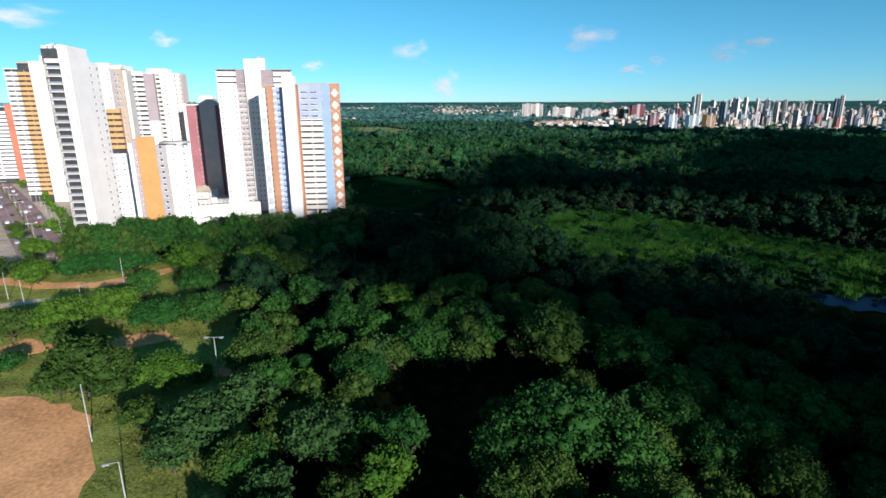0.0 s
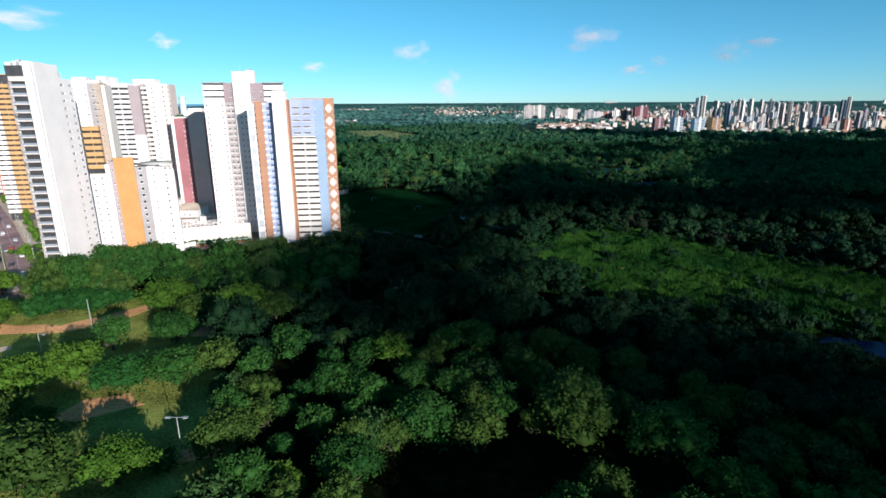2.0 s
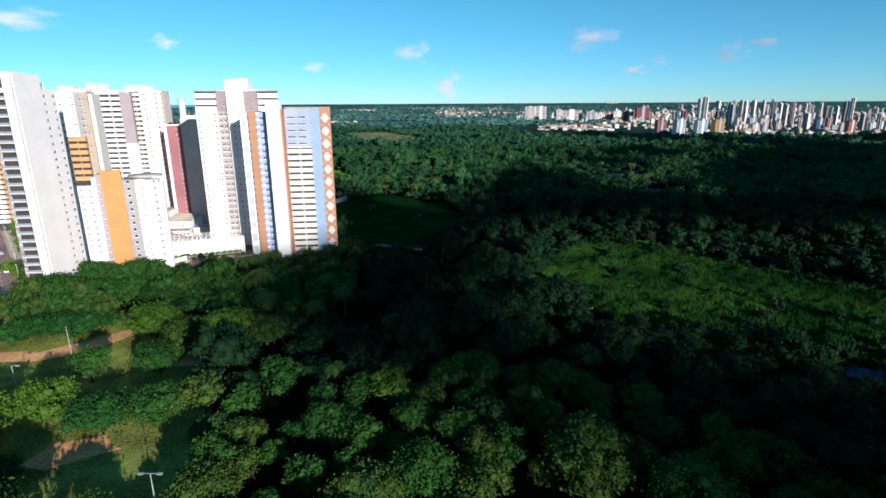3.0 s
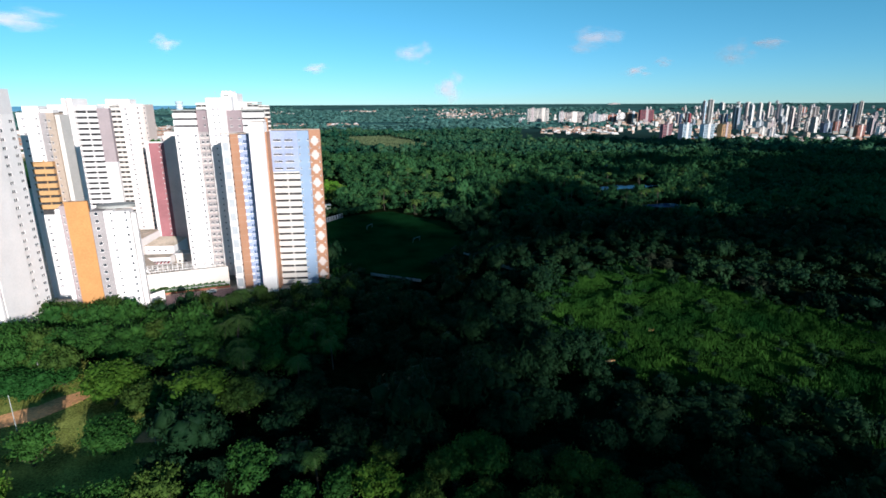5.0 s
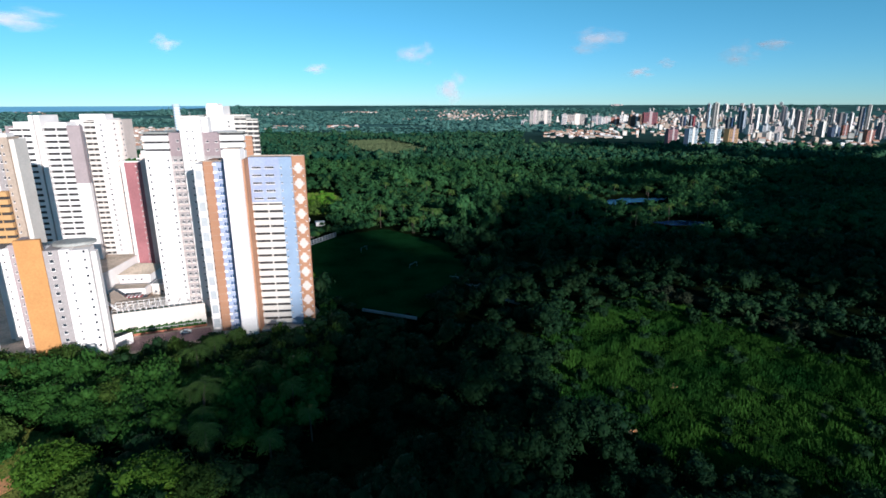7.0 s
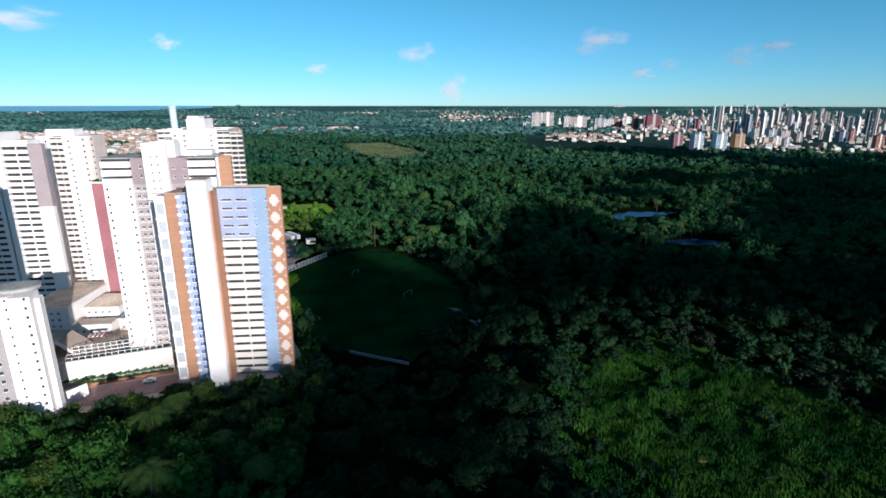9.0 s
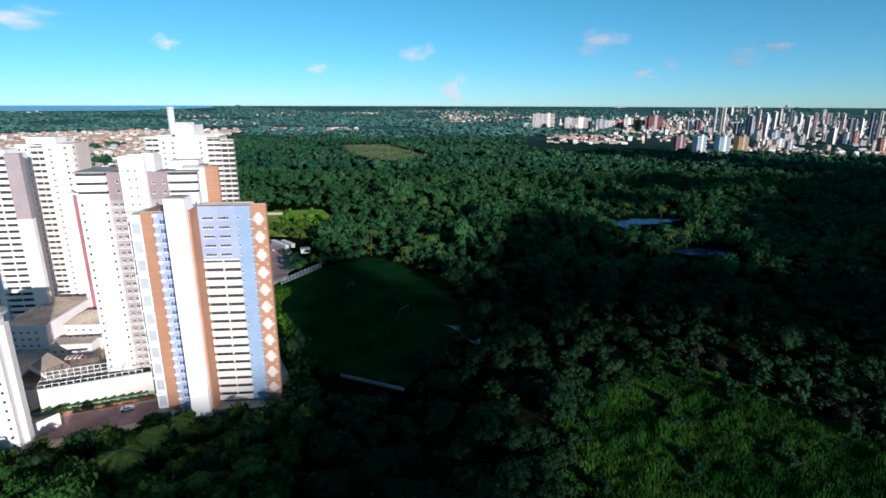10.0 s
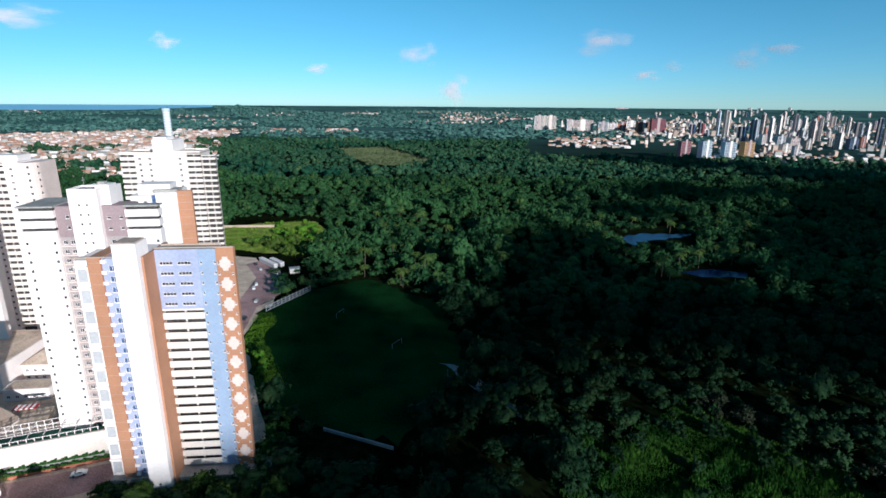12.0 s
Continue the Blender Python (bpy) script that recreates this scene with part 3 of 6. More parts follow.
def blue_tower():
    t = thing("apartment_tower", -94.0, 274.9, 0, 6.0, "sky blue, white and orange apartment tower with cream balconies", "apartment tower", "towers")
    dz = 2.905
    rows = floors(4.3, dz, 23)
    # far-left stack: white frames with grey panels
    window_strip(t, 2.3, 6.2, -2.4, 9, 0, 68.6, "white", [5.7], 0.6, 0.9, [r + 0.8 for r in rows[:-1]], leaves=1, label="white rendered corner stack")
    panel = boxes("panel", [(2.8, 5.1, -2.55, -2.38, 0, 3.5, 0)], [M["grey"]])
    hood = boxes("hood", [(2.2, 5.4, -2.9, -2.38, 0, 0.5, 0)], [M["white"]])
    for r in rows[:-1:2]:
        put("panel", panel, t, (0, 0, r + 0.3), "flat grey wall panel")
        put("hood", hood, t, (0, 0, r + 4.4))
    window_strip(t, 6.2, 9.5, -3.8, 9, 0, 69.6, "orange", [], 1, 1, [], label="orange-tiled blind wall")
    joint = boxes("joint", [(6.25, 9.45, -3.82, -3.79, 0, 0.08, 0)], [M["tan"]])
    for r in rows:
        put("joint", joint, t, (0, 0, r))
    window_strip(t, 9.5, 15.0, -3.2, 9, 0, 69.2, "lavender", [11.9], 1.7, 1.5, [r + 0.5 for r in rows], pane="blue_glass", label="lavender wall with kitchen windows")
    ledge = boxes("ledge", [(9.5, 10.7, -3.9, -3.15, -0.1, 0.75, 0)], [M["white"]])
    for r in rows:
        put("ledge", ledge, t, (0, 0, r))
    slab(t, "stair_core", 15.0, 20.7, -8.2, -1.6, 0, 74.2, "white", "tall blank white stair core")
    slab(t, "core_roof", 15.4, 20.3, -7.8, -2.0, 74.2, 74.5, "tan")
    slab(t, "core_rear", 15.0, 20.7, -1.6, 9, 0, 69.8, "white")
    slab(t, "tan_pier", 20.7, 21.3, -6.2, 9, 0, 70.4, "orange", "orange-tan tiled pier")
    # the bay of loggias, with blue rooms on the top floors
    top = rows[-6]
    balcony_strip(t, 21.3, 32.3, 0.0, 4.6, 0, top, rows[:-6], "cream", high=1.8, deep=1.6, label="cream balcony")
    holes_rows = [r + 1.0 for r in rows[-6:-1]]
    window_strip(t, 21.3, 32.3, 0.0, 4.6, top, 70.5, "lavender", [23.9, 28.6], 3.4, 0.85, holes_rows, leaves=4, label="lavender wall of the top floors")
    window_strip(t, 32.3, 37.0, 0.05, 4.6, 0, 70.5, "blue", [32.9, 36.5], 0.6, 0.7, [r + 1.1 for r in rows[:-1]], leaves=1, label="sky blue tiled wall")
    window_strip(t, 37.0, 41.6, -0.15, 1.6, 0, 70.9, "orange", [37.5, 41.0], 0.55, 0.6, [r + 0.9 for r in rows[:-1]], leaves=1, label="orange-tiled wall with white ornaments")
    plate = octagon_plate(1.4, 0.12, 0.7)
    for k in range(12):
        put("ornament", plate, t, (39.25, -0.15, 66.4 - 2 * dz * k), "white octagonal plaster ornament")
    put("roof_coping", boxes("roof_coping", [(21.35, 41.7, -0.25, 0.25, 70.9, 71.2, 0), (2.3, 14.9, -3.9, -3.4, 69.6, 69.9, 0), (21.35, 37, 4.2, 4.55, 70.5, 71.0, 0), (21.35, 37, 0.3, 4.2, 70.4, 70.55, 1)],
                             [M["tan"], M["roof"]]), t)
    slab(t, "rear_wing", 21.35, 34.5, 4.62, 9, 0, 63.5, "white", "white rear wing below the roof line")
    slab(t, "rear_block", 3.6, 34.5, 9, 12, 0, 63.5, "white", "white rear block")
    slab(t, "base", 2.4, 41.9, -4.6, 1.8, 0, 3.6, "concrete", "low concrete podium")


def white_purple_tower():
    t = thing("apartment_tower", -118.8, 290.5, 3.2, 8.5, "white apartment tower with purple and tan tiled bays", "apartment tower", "towers")
    t.matrix_basis = t.matrix_basis @ Matrix.Diagonal((0.955, 0.955, 0.953, 1))
    slab(t, "plinth", 0.2, 39.5, 1.4, 15, -3.3, 0, "concrete")
    dz = 2.95
    rows = floors(4.6, dz, 26)
    r3 = [r + 0.9 for r in rows]
    window_strip(t, 0, 10.0, 0, 16, 0, 69.6, "white", [1.2, 9.0], 0.9, 1.0, r3, leaves=1, label="white rendered wing")
    for k in range(3):
        z = 69.6 + 3.13 * k
        slab(t, "spandrel", 0, 10.0, 0, 16, z, z + 2.2, "white")
        slab(t, "ribbon_glazing", 0.4, 9.6, 0.5, 15.6, z + 2.2, z + 3.13, "recess", "dark ribbon of glazing")
    slab(t, "roof_slab", -0.2, 10.2, -0.2, 16.2, 78.99, 79.5, "concrete")
    window_strip(t, 10.0, 15.2, 1.2, 16, 69.5, 79.2, "purple", [13.2], 1.0, 1.0, [72.0, 75.4], leaves=1, label="purple tiled top floors")
    window_strip(t, 10.0, 15.2, 1.2, 16, 0, 69.5, "greige", [11.4, 13.6], 1.3, 1.2, [r + 0.7 for r in rows[:22]], leaves=2, label="greige tiled bay")
    ledge = boxes("ledge", [(10.0, 15.2, 0.9, 1.22, -0.05, 0.3, 0)], [M["pink"]])
    for r in rows[:22]:
        put("ledge", ledge, t, (0, 0, r))
    window_strip(t, 15.2, 23.4, -0.6, 16, 0, 84.0, "white", [18.0, 20.2], 0.7, 0.8, [r + 1.0 for r in rows], leaves=1, label="tall white stair core")
    parapet(t, 15.2, 23.4, -0.6, 8, 84.0, "white", 0.7)
    blocks("roof_tank", [(21.5, 25.5, 3, 8, 79, 85.4, 0), (22.0, 24.0, 4, 6, 85.4, 86.2, 1)], [M["white"], M["concrete"]], t)
    window_strip(t, 23.4, 30.3, 1.2, 9, 69.5, 79.2, "purple", [25.0, 28.6], 1.1, 0.8, [71.6, 75.0], leaves=1, label="purple tiled top floors")
    window_strip(t, 23.4, 30.3, 1.2, 16, 0, 69.5, "greige", [25.4, 28.2], 1.3, 1.2, [r + 0.7 for r in rows[:22]], label="greige tiled bay")
    window_strip(t, 30.3, 40.0, 0, 3.4, 0, 69.6, "white", [31.4, 38.8], 0.9, 1.0, r3, leaves=1, label="white rendered wing")
    for k in range(3):
        z = 69.6 + 3.13 * k
        slab(t, "spandrel", 30.3, 40.0, 0, 3.4, z, z + 2.2, "white")
        slab(t, "ribbon_glazing", 30.7, 39.6, 0.5, 3.0, z + 2.2, z + 3.13, "recess", "dark ribbon of glazing")
    slab(t, "roof_slab", 30.1, 40.2, -0.2, 3.6, 78.99, 79.5, "concrete")
    put("antenna", boxes("antenna", [(19, 19.1, 2, 2.1, 84.7, 88, 0), (18.5, 19.6, 2.02, 2.08, 87, 87.1, 0)], [M["metal"]]), t)


def rear_orange_tower():
    t = thing("apartment_tower", -119.6, 346, 0, 12.0, "white apartment tower with a blue-glazed slot and orange bay", "apartment tower", "towers")
    rows = floors(4.5, 2.95, 24)
    window_strip(t, 0, 7.5, 0, 15, 0, 72.5, "white", [2.0, 5.2], 1.2, 1.1, rows, leaves=2)
    slab(t, "glazed_slot", 7.5, 9.2, 0.8, 15, 0, 72.5, "blue_glass", "tall blue-glazed stair slot")
    slab(t, "blind_wall", 9.2, 17.0, -0.4, 15, 0, 73.6, "white", "blank white wall")
    window_strip(t, 17.0, 22.5, 0.2, 1.9, 0, 74.2, "orange", [], 1, 1, [], label="orange rendered bay")
    joint = boxes("joint", [(17.05, 22.45, 0.16, 0.21, 0, 0.12, 0)], [M["tan"]])
    for r in rows:
        put("joint", joint, t, (0, 0, r))
    blocks("roof_house", [(2, 14, 3, 12, 72.5, 76.5, 0), (8, 17, 1, 8, 73.6, 74.6, 1)], [M["white"], M["concrete"]], t)


def cream_rear_tower():
    t = thing("apartment_tower", -167.8, 420, 0, 9.0, "cream apartment tower with a tall white stair core", "apartment tower", "towers")
    rows = floors(4.5, 2.95, 26)
    balcony_strip(t, 0, 7, 0, 18, 0, 81.5, rows, "cream", high=1.6, deep=1.2)
    window_strip(t, 7, 17, 0.3, 18, 0, 81.5, "cream", [9.5, 14.5], 1.3, 1.2, rows, leaves=2)
    slab(t, "stair_core", 17, 27, -0.8, 18, 0, 88.5, "white", "tall white stair core")
    slab(t, "core_cap", 17.5, 24, 0, 12, 88.5, 90.0, "white")
    window_strip(t, 27, 33, 0.3, 18, 0, 82.5, "cream", [29.5], 1.3, 1.2, rows, leaves=2)
    balcony_strip(t, 33, 40, 0, 18, 0, 81.5, rows, "cream", high=1.5, deep=1.2)
    balcony_strip(t, 40, 47, 1.5, 4.6, 0, 80.5, rows, "cream", high=1.0, deep=2.2)
    parapet(t, 0, 17, 0, 18, 81.5, "cream")
    parapet(t, 27, 40, 0, 18, 82.0, "cream")


def grey_panel_tower():
    t = thing("apartment_tower", -214, 341.5, 0, 9.0, "white apartment tower with banded balconies and a mauve panel", "apartment tower", "towers")
    rows = floors(5.2, 2.93, 25)
    balcony_strip(t, 1.5, 11.3, 0, 16, 0, 78.6, rows, "white", high=1.5, deep=1.4, label="white balcony")
    slab(t, "side_pier", 0, 1.5, -0.3, 16, 0, 79.6, "mauve", "mauve side pier")
    slab(t, "stair_core", 11.3, 13.0, -0.8, 16, 0, 84.6, "white")
    slab(t, "dark_slot", 13.0, 13.8, 0.6, 16, 0, 83.6, "recess", "dark vertical slot")
    slab(t, "lift_core", 13.8, 16.2, -0.8, 16, 0, 84.6, "white")
    balcony_strip(t, 16.2, 27.3, 0, 16, 0, 79.0, rows, "white", high=1.5, deep=1.4, label="white balcony")
    slab(t, "mauve_panel", 27.3, 33.4, -0.3, 2.4, 51.0, 79.6, "mauve", "mauve blank panel of the upper floors")
    slab(t, "white_pier", 27.3, 33.4, -0.3, 2.4, 0, 51.0, "white", "blank white lower wall")
    blocks("roof_house", [(2, 10, 3, 13, 78.6, 81.4, 0), (17, 26, 3, 13, 79, 81.0, 0)], [M["white"]], t)


def round_cream_tower():
    t = thing("apartment_tower", -203, 372, 0, 9.0, "pale cream apartment tower with a rounded end", "apartment tower", "towers")
    rows = floors(4.6, 2.95, 26)
    window_strip(t, 0, 6, 0, 18, 0, 81.5, "white", [1.6, 4.4], 1.1, 1.1, rows, leaves=1)
    balcony_strip(t, 6, 12, 0, 18, 0, 81.0, rows, "cream", high=1.5, deep=1.2)
    window_strip(t, 12, 18, 0, 18, 0, 82.0, "white", [14.8], 1.3, 1.1, rows, leaves=2)
    # rounded corner of short facets
    cx, cy, r = 18.0, 6.0, 6.0
    n = 7
    ang = [radians(-90 + 90 * k / n) for k in range(n + 1)]
    V, F = [], []
    for z in (0, 81.5):
        V += [(cx + r * math.cos(a), cy + r * math.sin(a), z) for a in ang] + [(cx, 18, z), (cx + r, 18, z)]
    m = n + 3
    ring = list(range(n + 1)) + [n + 2, n + 1]
    for i in range(len(ring)):
        a, b = ring[i], ring[(i + 1) % len(ring)]
        F.append((a, b, b + m, a + m))
    F.append(tuple(q + m for q in ring))
    put("rounded_end", mesh_of("rounded_end", V, F, [M["pink"]]), t, label="rounded pale end wall")
    sash, panes = window_mesh(1.0, 1.2, "white", "glass", 1)
    for r0 in rows:
        for k in (2, 5):
            a = (ang[k] + ang[k + 1]) / 2
            rr = r * math.cos(radians(90 / n / 2)) + 0.18
            put("pane", panes, put("window", sash, t, (cx + rr * math.cos(a), cy + rr * math.sin(a), r0 + 0.6), turn=math.degrees(a) + 90))
    blocks("roof_house", [(3, 16, 4, 14, 81.5, 84.5, 0)], [M["white"]], t)


def red_tower():
    t = thing("apartment_tower", -168.6, 354.0, 0, 8.0, "wine-red and pale pink apartment tower", "apartment tower", "towers")
    rows = floors(4.5, 2.95, 19)
    slab(t, "white_flank", 0, 1.9, 0.3, 16, 0, 61.5, "white", "white rendered corner pier")
    window_strip(t, 1.9, 10.2, 0, 16, 0, 60.6, "red", [7.6], 0.8, 0.7, [r + 0.8 for r in rows], leaves=1, label="wine-red tiled wall")
    slab(t, "stair_block", 10.2, 19.6, -0.5, 9, 0, 64.6, "pink", "pale pink stair block")
    slab(t, "core_cap", 10.8, 18.8, 0.5, 8, 64.6, 66.4, "white")
    window_strip(t, 19.6, 25.0, 1.6, 14, 0, 60.4, "red", [22.3], 0.9, 0.8, [r + 0.8 for r in rows], leaves=1, label="wine-red tiled wall")
    parapet(t, 0, 10.2, 0.2, 16, 60.6, "white", 0.7)
    put("roof_plants", boxes("roof_plants", [(2.2 + 0.9 * k, 3.0 + 0.9 * k, 1.0, 1.9, 60.7, 61.9 + 0.4 * (k % 3), 0) for k in range(7)], [M["leaf_dark"]]), t)
    g = thing("apartment_block", -194.5, 378.0, 0, 9.0, "greige mid-rise block with a wine-red flank", "apartment block", "towers")
    slab(g, "blind_wall", 0, 6.4, 0, 14, 0, 47.8, "mauve", "blank greige wall")
    window_strip(g, 6.4, 13.2, 0.3, 14, 0, 47.2, "red", [8.2, 11.2], 1.0, 1.2, floors(4, 2.95, 14), leaves=1, label="wine-red wall with square windows")
    parapet(g, 0, 13.2, 0, 14, 47.8, "greige", 0.6)


def orange_block():
    t = thing("apartment_block", -139.8, 244.5, 0, 20.0, "apricot and white mid-rise apartment block", "apartment block", "towers")
    rows = floors(4.2, 2.9, 14)
    t.matrix_basis = t.matrix_basis @ Matrix.Diagonal((0.98, 0.98, 0.985, 1))
    slab(t, "left_return", -4.2, -2.2, 3.2, 14, 0, 44.6, "white")
    window_strip(t, -2.2, 0, 1.6, 14, 0, 46, "mauve", [-1.1], 0.6, 0.9, rows, leaves=1)
    slab(t, "orange_wall", 0, 7.6, 0, 1.6, 0, 47.6, "apricot", "blank apricot wall")
    slab(t, "stair_block", 0.5, 7.4, 1.6, 12, 0, 42.8, "white")
    window_strip(t, 7.6, 12.2, 0.5, 14, 0, 43.4, "greige", [9.6], 1.3, 1.2, rows, leaves=1, label="greige wall with square windows")
    window_strip(t, 12.2, 15.4, 0.1, 14, 0, 43.4, "white", [14.6], 0.7, 0.9, rows, leaves=1)
    window_strip(t, 15.4, 21.0, -0.3, 7, 0, 43.0, "white", [19.6], 0.9, 1.0, rows, leaves=1)
    slab(t, "right_return", 21.0, 22.4, 2.6, 6, 0, 41.5, "white")
    bm = bmesh.new()
    bmesh.ops.create_cone(bm, cap_ends=True, segments=32, radius1=5.6, radius2=5.6, depth=0.9, matrix=Matrix.Translation((15.4, 7, 44.3)) @ Matrix.Diagonal((1.2, 0.9, 1, 1)))
    bmesh.ops.create_cone(bm, cap_ends=True, segments=32, radius1=4.8, radius2=4.8, depth=1.1, matrix=Matrix.Translation((15.4, 7, 44.3)) @ Matrix.Diagonal((1.2, 0.9, 1, 1)))
    me = bpy.data.meshes.new("roof_ring")
    bm.to_mesh(me)
    bm.free()
    me.materials.append(M["concrete"])
    put("roof_ring", me, t, label="oval concrete roof ring")


def big_white_tower():
    """Its x runs along the long sunlit side, its y across the balcony front."""
    t = thing("apartment_tower", -146.4, 218.4, 0, 97.0, "tall white apartment tower with a stack of balconies", "apartment tower", "towers")
    rows = floors(4.4, 2.92, 25)
    slab(t, "corner_pier", -1.8, -0.75, 0.0, 2.5, 0, 82.6, "white", "tall white corner pier")
    slab(t, "dark_slot", -0.75, 0.0, 0.45, 9, 0, 82.0, "recess", "dark vertical slot")
    slab(t, "blind_wall", 0.0, 15.0, 0.0, 9.0, 0, 82.4, "white", "blank white side wall")
    window_strip(t, 15.0, 24.0, 0.35, 9.0, 0, 78.2, "white", [16.5, 22.4], 1.9, 1.1, [r + 0.8 for r in rows], leaves=2, label="white side wall with windows")
    slab(t, "glazed_wall", -0.74, -0.45, 2.5, 7.6, 0, 77.0, "recess", "dark balcony glazing")
    spec = [(-2.15, -2.0, 2.5, 7.7, -0.1, 0.32, 0), (-2.0, -0.75, 2.5, 7.6, -0.12, 0.06, 0), (-2.1, -2.05, 2.5, 7.7, 0.32, 1.05, 1), (-2.15, -1.1, 7.6, 7.75, -0.1, 1.1, 0)]
    balcony = boxes("balcony", spec, [M["pink"], M["slate"]])
    for r in rows:
        put("balcony", balcony, t, (0, 0, r), "pale balcony with a grey rail")
    slab(t, "head_beam", -2.1, -0.75, 2.5, 7.7, 76.6, 78.2, "pink")
    slab(t, "left_flank", -0.75, 0.0, 7.75, 9.0, 0, 76.4, "cream", "cream side flank")
    blocks("roof_house", [(1.5, 11, 2, 7.5, 82.4, 83.6, 0), (0.0, 1.4, 4.2, 5.4, 78.2, 84.0, 1), (0.0, 1.4, 6.4, 7.2, 78.2, 83.0, 1), (17, 22, 3, 9, 78.2, 80.6, 0)], [M["white"], M["grey"]], t)
    parapet(t, 0.0, 15.0, 0.0, 9.0, 82.4, "white", 0.7)


def gold_tower():
    t = thing("apartment_tower", -171.5, 271.0, 0, 11.0, "white and tan apartment tower with golden balconies", "apartment tower", "towers")
    rows = floors(4.6, 2.92, 25)
    window_strip(t, 0, 7.8, 0.2, 14, 0, 77.6, "white", [2.0, 6.9], 1.0, 0.8, [r + 0.8 for r in rows], leaves=2, label="white rendered wing")
    window_strip(t, 7.8, 10.6, 0.6, 9, 0, 78.2, "greige", [9.9], 0.8, 1.1, rows, leaves=1, label="greige tiled bay")
    window_strip(t, 10.6, 13.4, 0.2, 8, 37.0, 78.2, "tan", [11.4], 0.7, 0.9, rows, leaves=1, label="tan tiled bay")
    balcony_strip(t, 3.0, 10.6, -2.0, 0.2, 37.0, 58.9, rows, "gold", high=1.7, deep=1.5, label="golden yellow balcony")
    window_strip(t, 2.5, 13.4, -1.9, 0.2, 0, 37.0, "white", [5.0, 8.6, 12.4], 1.1, 0.9, [r + 0.7 for r in rows], leaves=2, label="white wall of the lower floors")
    slab(t, "tan_pier", 13.4, 15.0, 1.2, 9, 0, 77.4, "cream")
    blocks("roof_house", [(1.0, 7.0, 3, 10, 77.6, 80.8, 0), (8.0, 12.5, 2, 7, 78.2, 79.4, 0)], [M["white"]], t)
    parapet(t, 0, 7.8, 0.2, 14, 77.6, "white", 0.7)


def far_left_towers():
    t = thing("apartment_tower", -267.5, 338.0, 0, 10.0, "white and golden apartment tower with banded balconies", "apartment tower", "towers")
    rows = floors(5.0, 2.95, 26)
    balcony_strip(t, 0, 7.6, 0.4, 16, 0, 82.6, rows, "white", high=1.7, deep=1.3)
    balcony_strip(t, 7.6, 14.5, -0.4, 16, 0, 86.0, rows, "gold", high=1.7, deep=1.3, label="golden yellow balcony")
    slab(t, "stair_core", 14.5, 21.0, 0, 16, 0, 86.8, "cream", "cream stair core")
    window_strip(t, 21.0, 28.0, 0.4, 16, 0, 90.0, "white", [23.0, 26.2], 1.0, 1.0, rows, leaves=1)
    s = thing("apartment_tower", -362, 420, 0, 10.0, "white and brick-red apartment tower", "apartment tower", "towers")
    r2 = floors(4.5, 2.95, 18)
    balcony_strip(s, 0, 22, 0, 16, 0, 60.0, r2, "white", high=1.7, deep=1.3)
    window_strip(s, 22, 33, -0.3, 16, 0, 62.0, "brick", [30.0], 1.0, 1.0, r2, leaves=1)


def spire():
    t = thing("office_tower", -681, 1436, 0, 0, "slender round white tower in the distance", "tower")
    bm = bmesh.new()
    for z0, z1, r0, r1 in ((0, 20, 10.5, 9.0), (20, 84, 8.0, 8.0), (84, 87, 8.0, 9.2), (87, 91, 9.2, 9.2)):
        bmesh.ops.create_cone(bm, cap_ends=True, segments=28, radius1=r0, radius2=r1, depth=z1 - z0, matrix=Matrix.Translation((0, 8, (z0 + z1) / 2)))
    me = bpy.data.meshes.new("shaft")
    bm.to_mesh(me)
    bm.free()
    me.materials.append(M["bluish"])
    put("shaft", me, t)
    for z in floors(24, 6.4, 10):
        bm = bmesh.new()
        bmesh.ops.create_cone(bm, cap_ends=True, segments=28, radius1=8.25, radius2=8.25, depth=1.2, matrix=Matrix.Translation((0, 8, z)))
        ring = bpy.data.meshes.new("floor_band")
        bm.to_mesh(ring)
        bm.free()
        ring.materials.append(M["white"])
        put("floor_band", ring, t)
    slab(t, "podium", -24, 20, 2, 24, 0, 14, "cream")


for make in (blue_tower, white_purple_tower, rear_orange_tower, cream_rear_tower, grey_panel_tower, round_cream_tower, red_tower, orange_block, big_white_tower, gold_tower, far_left_towers, spire):
    make()


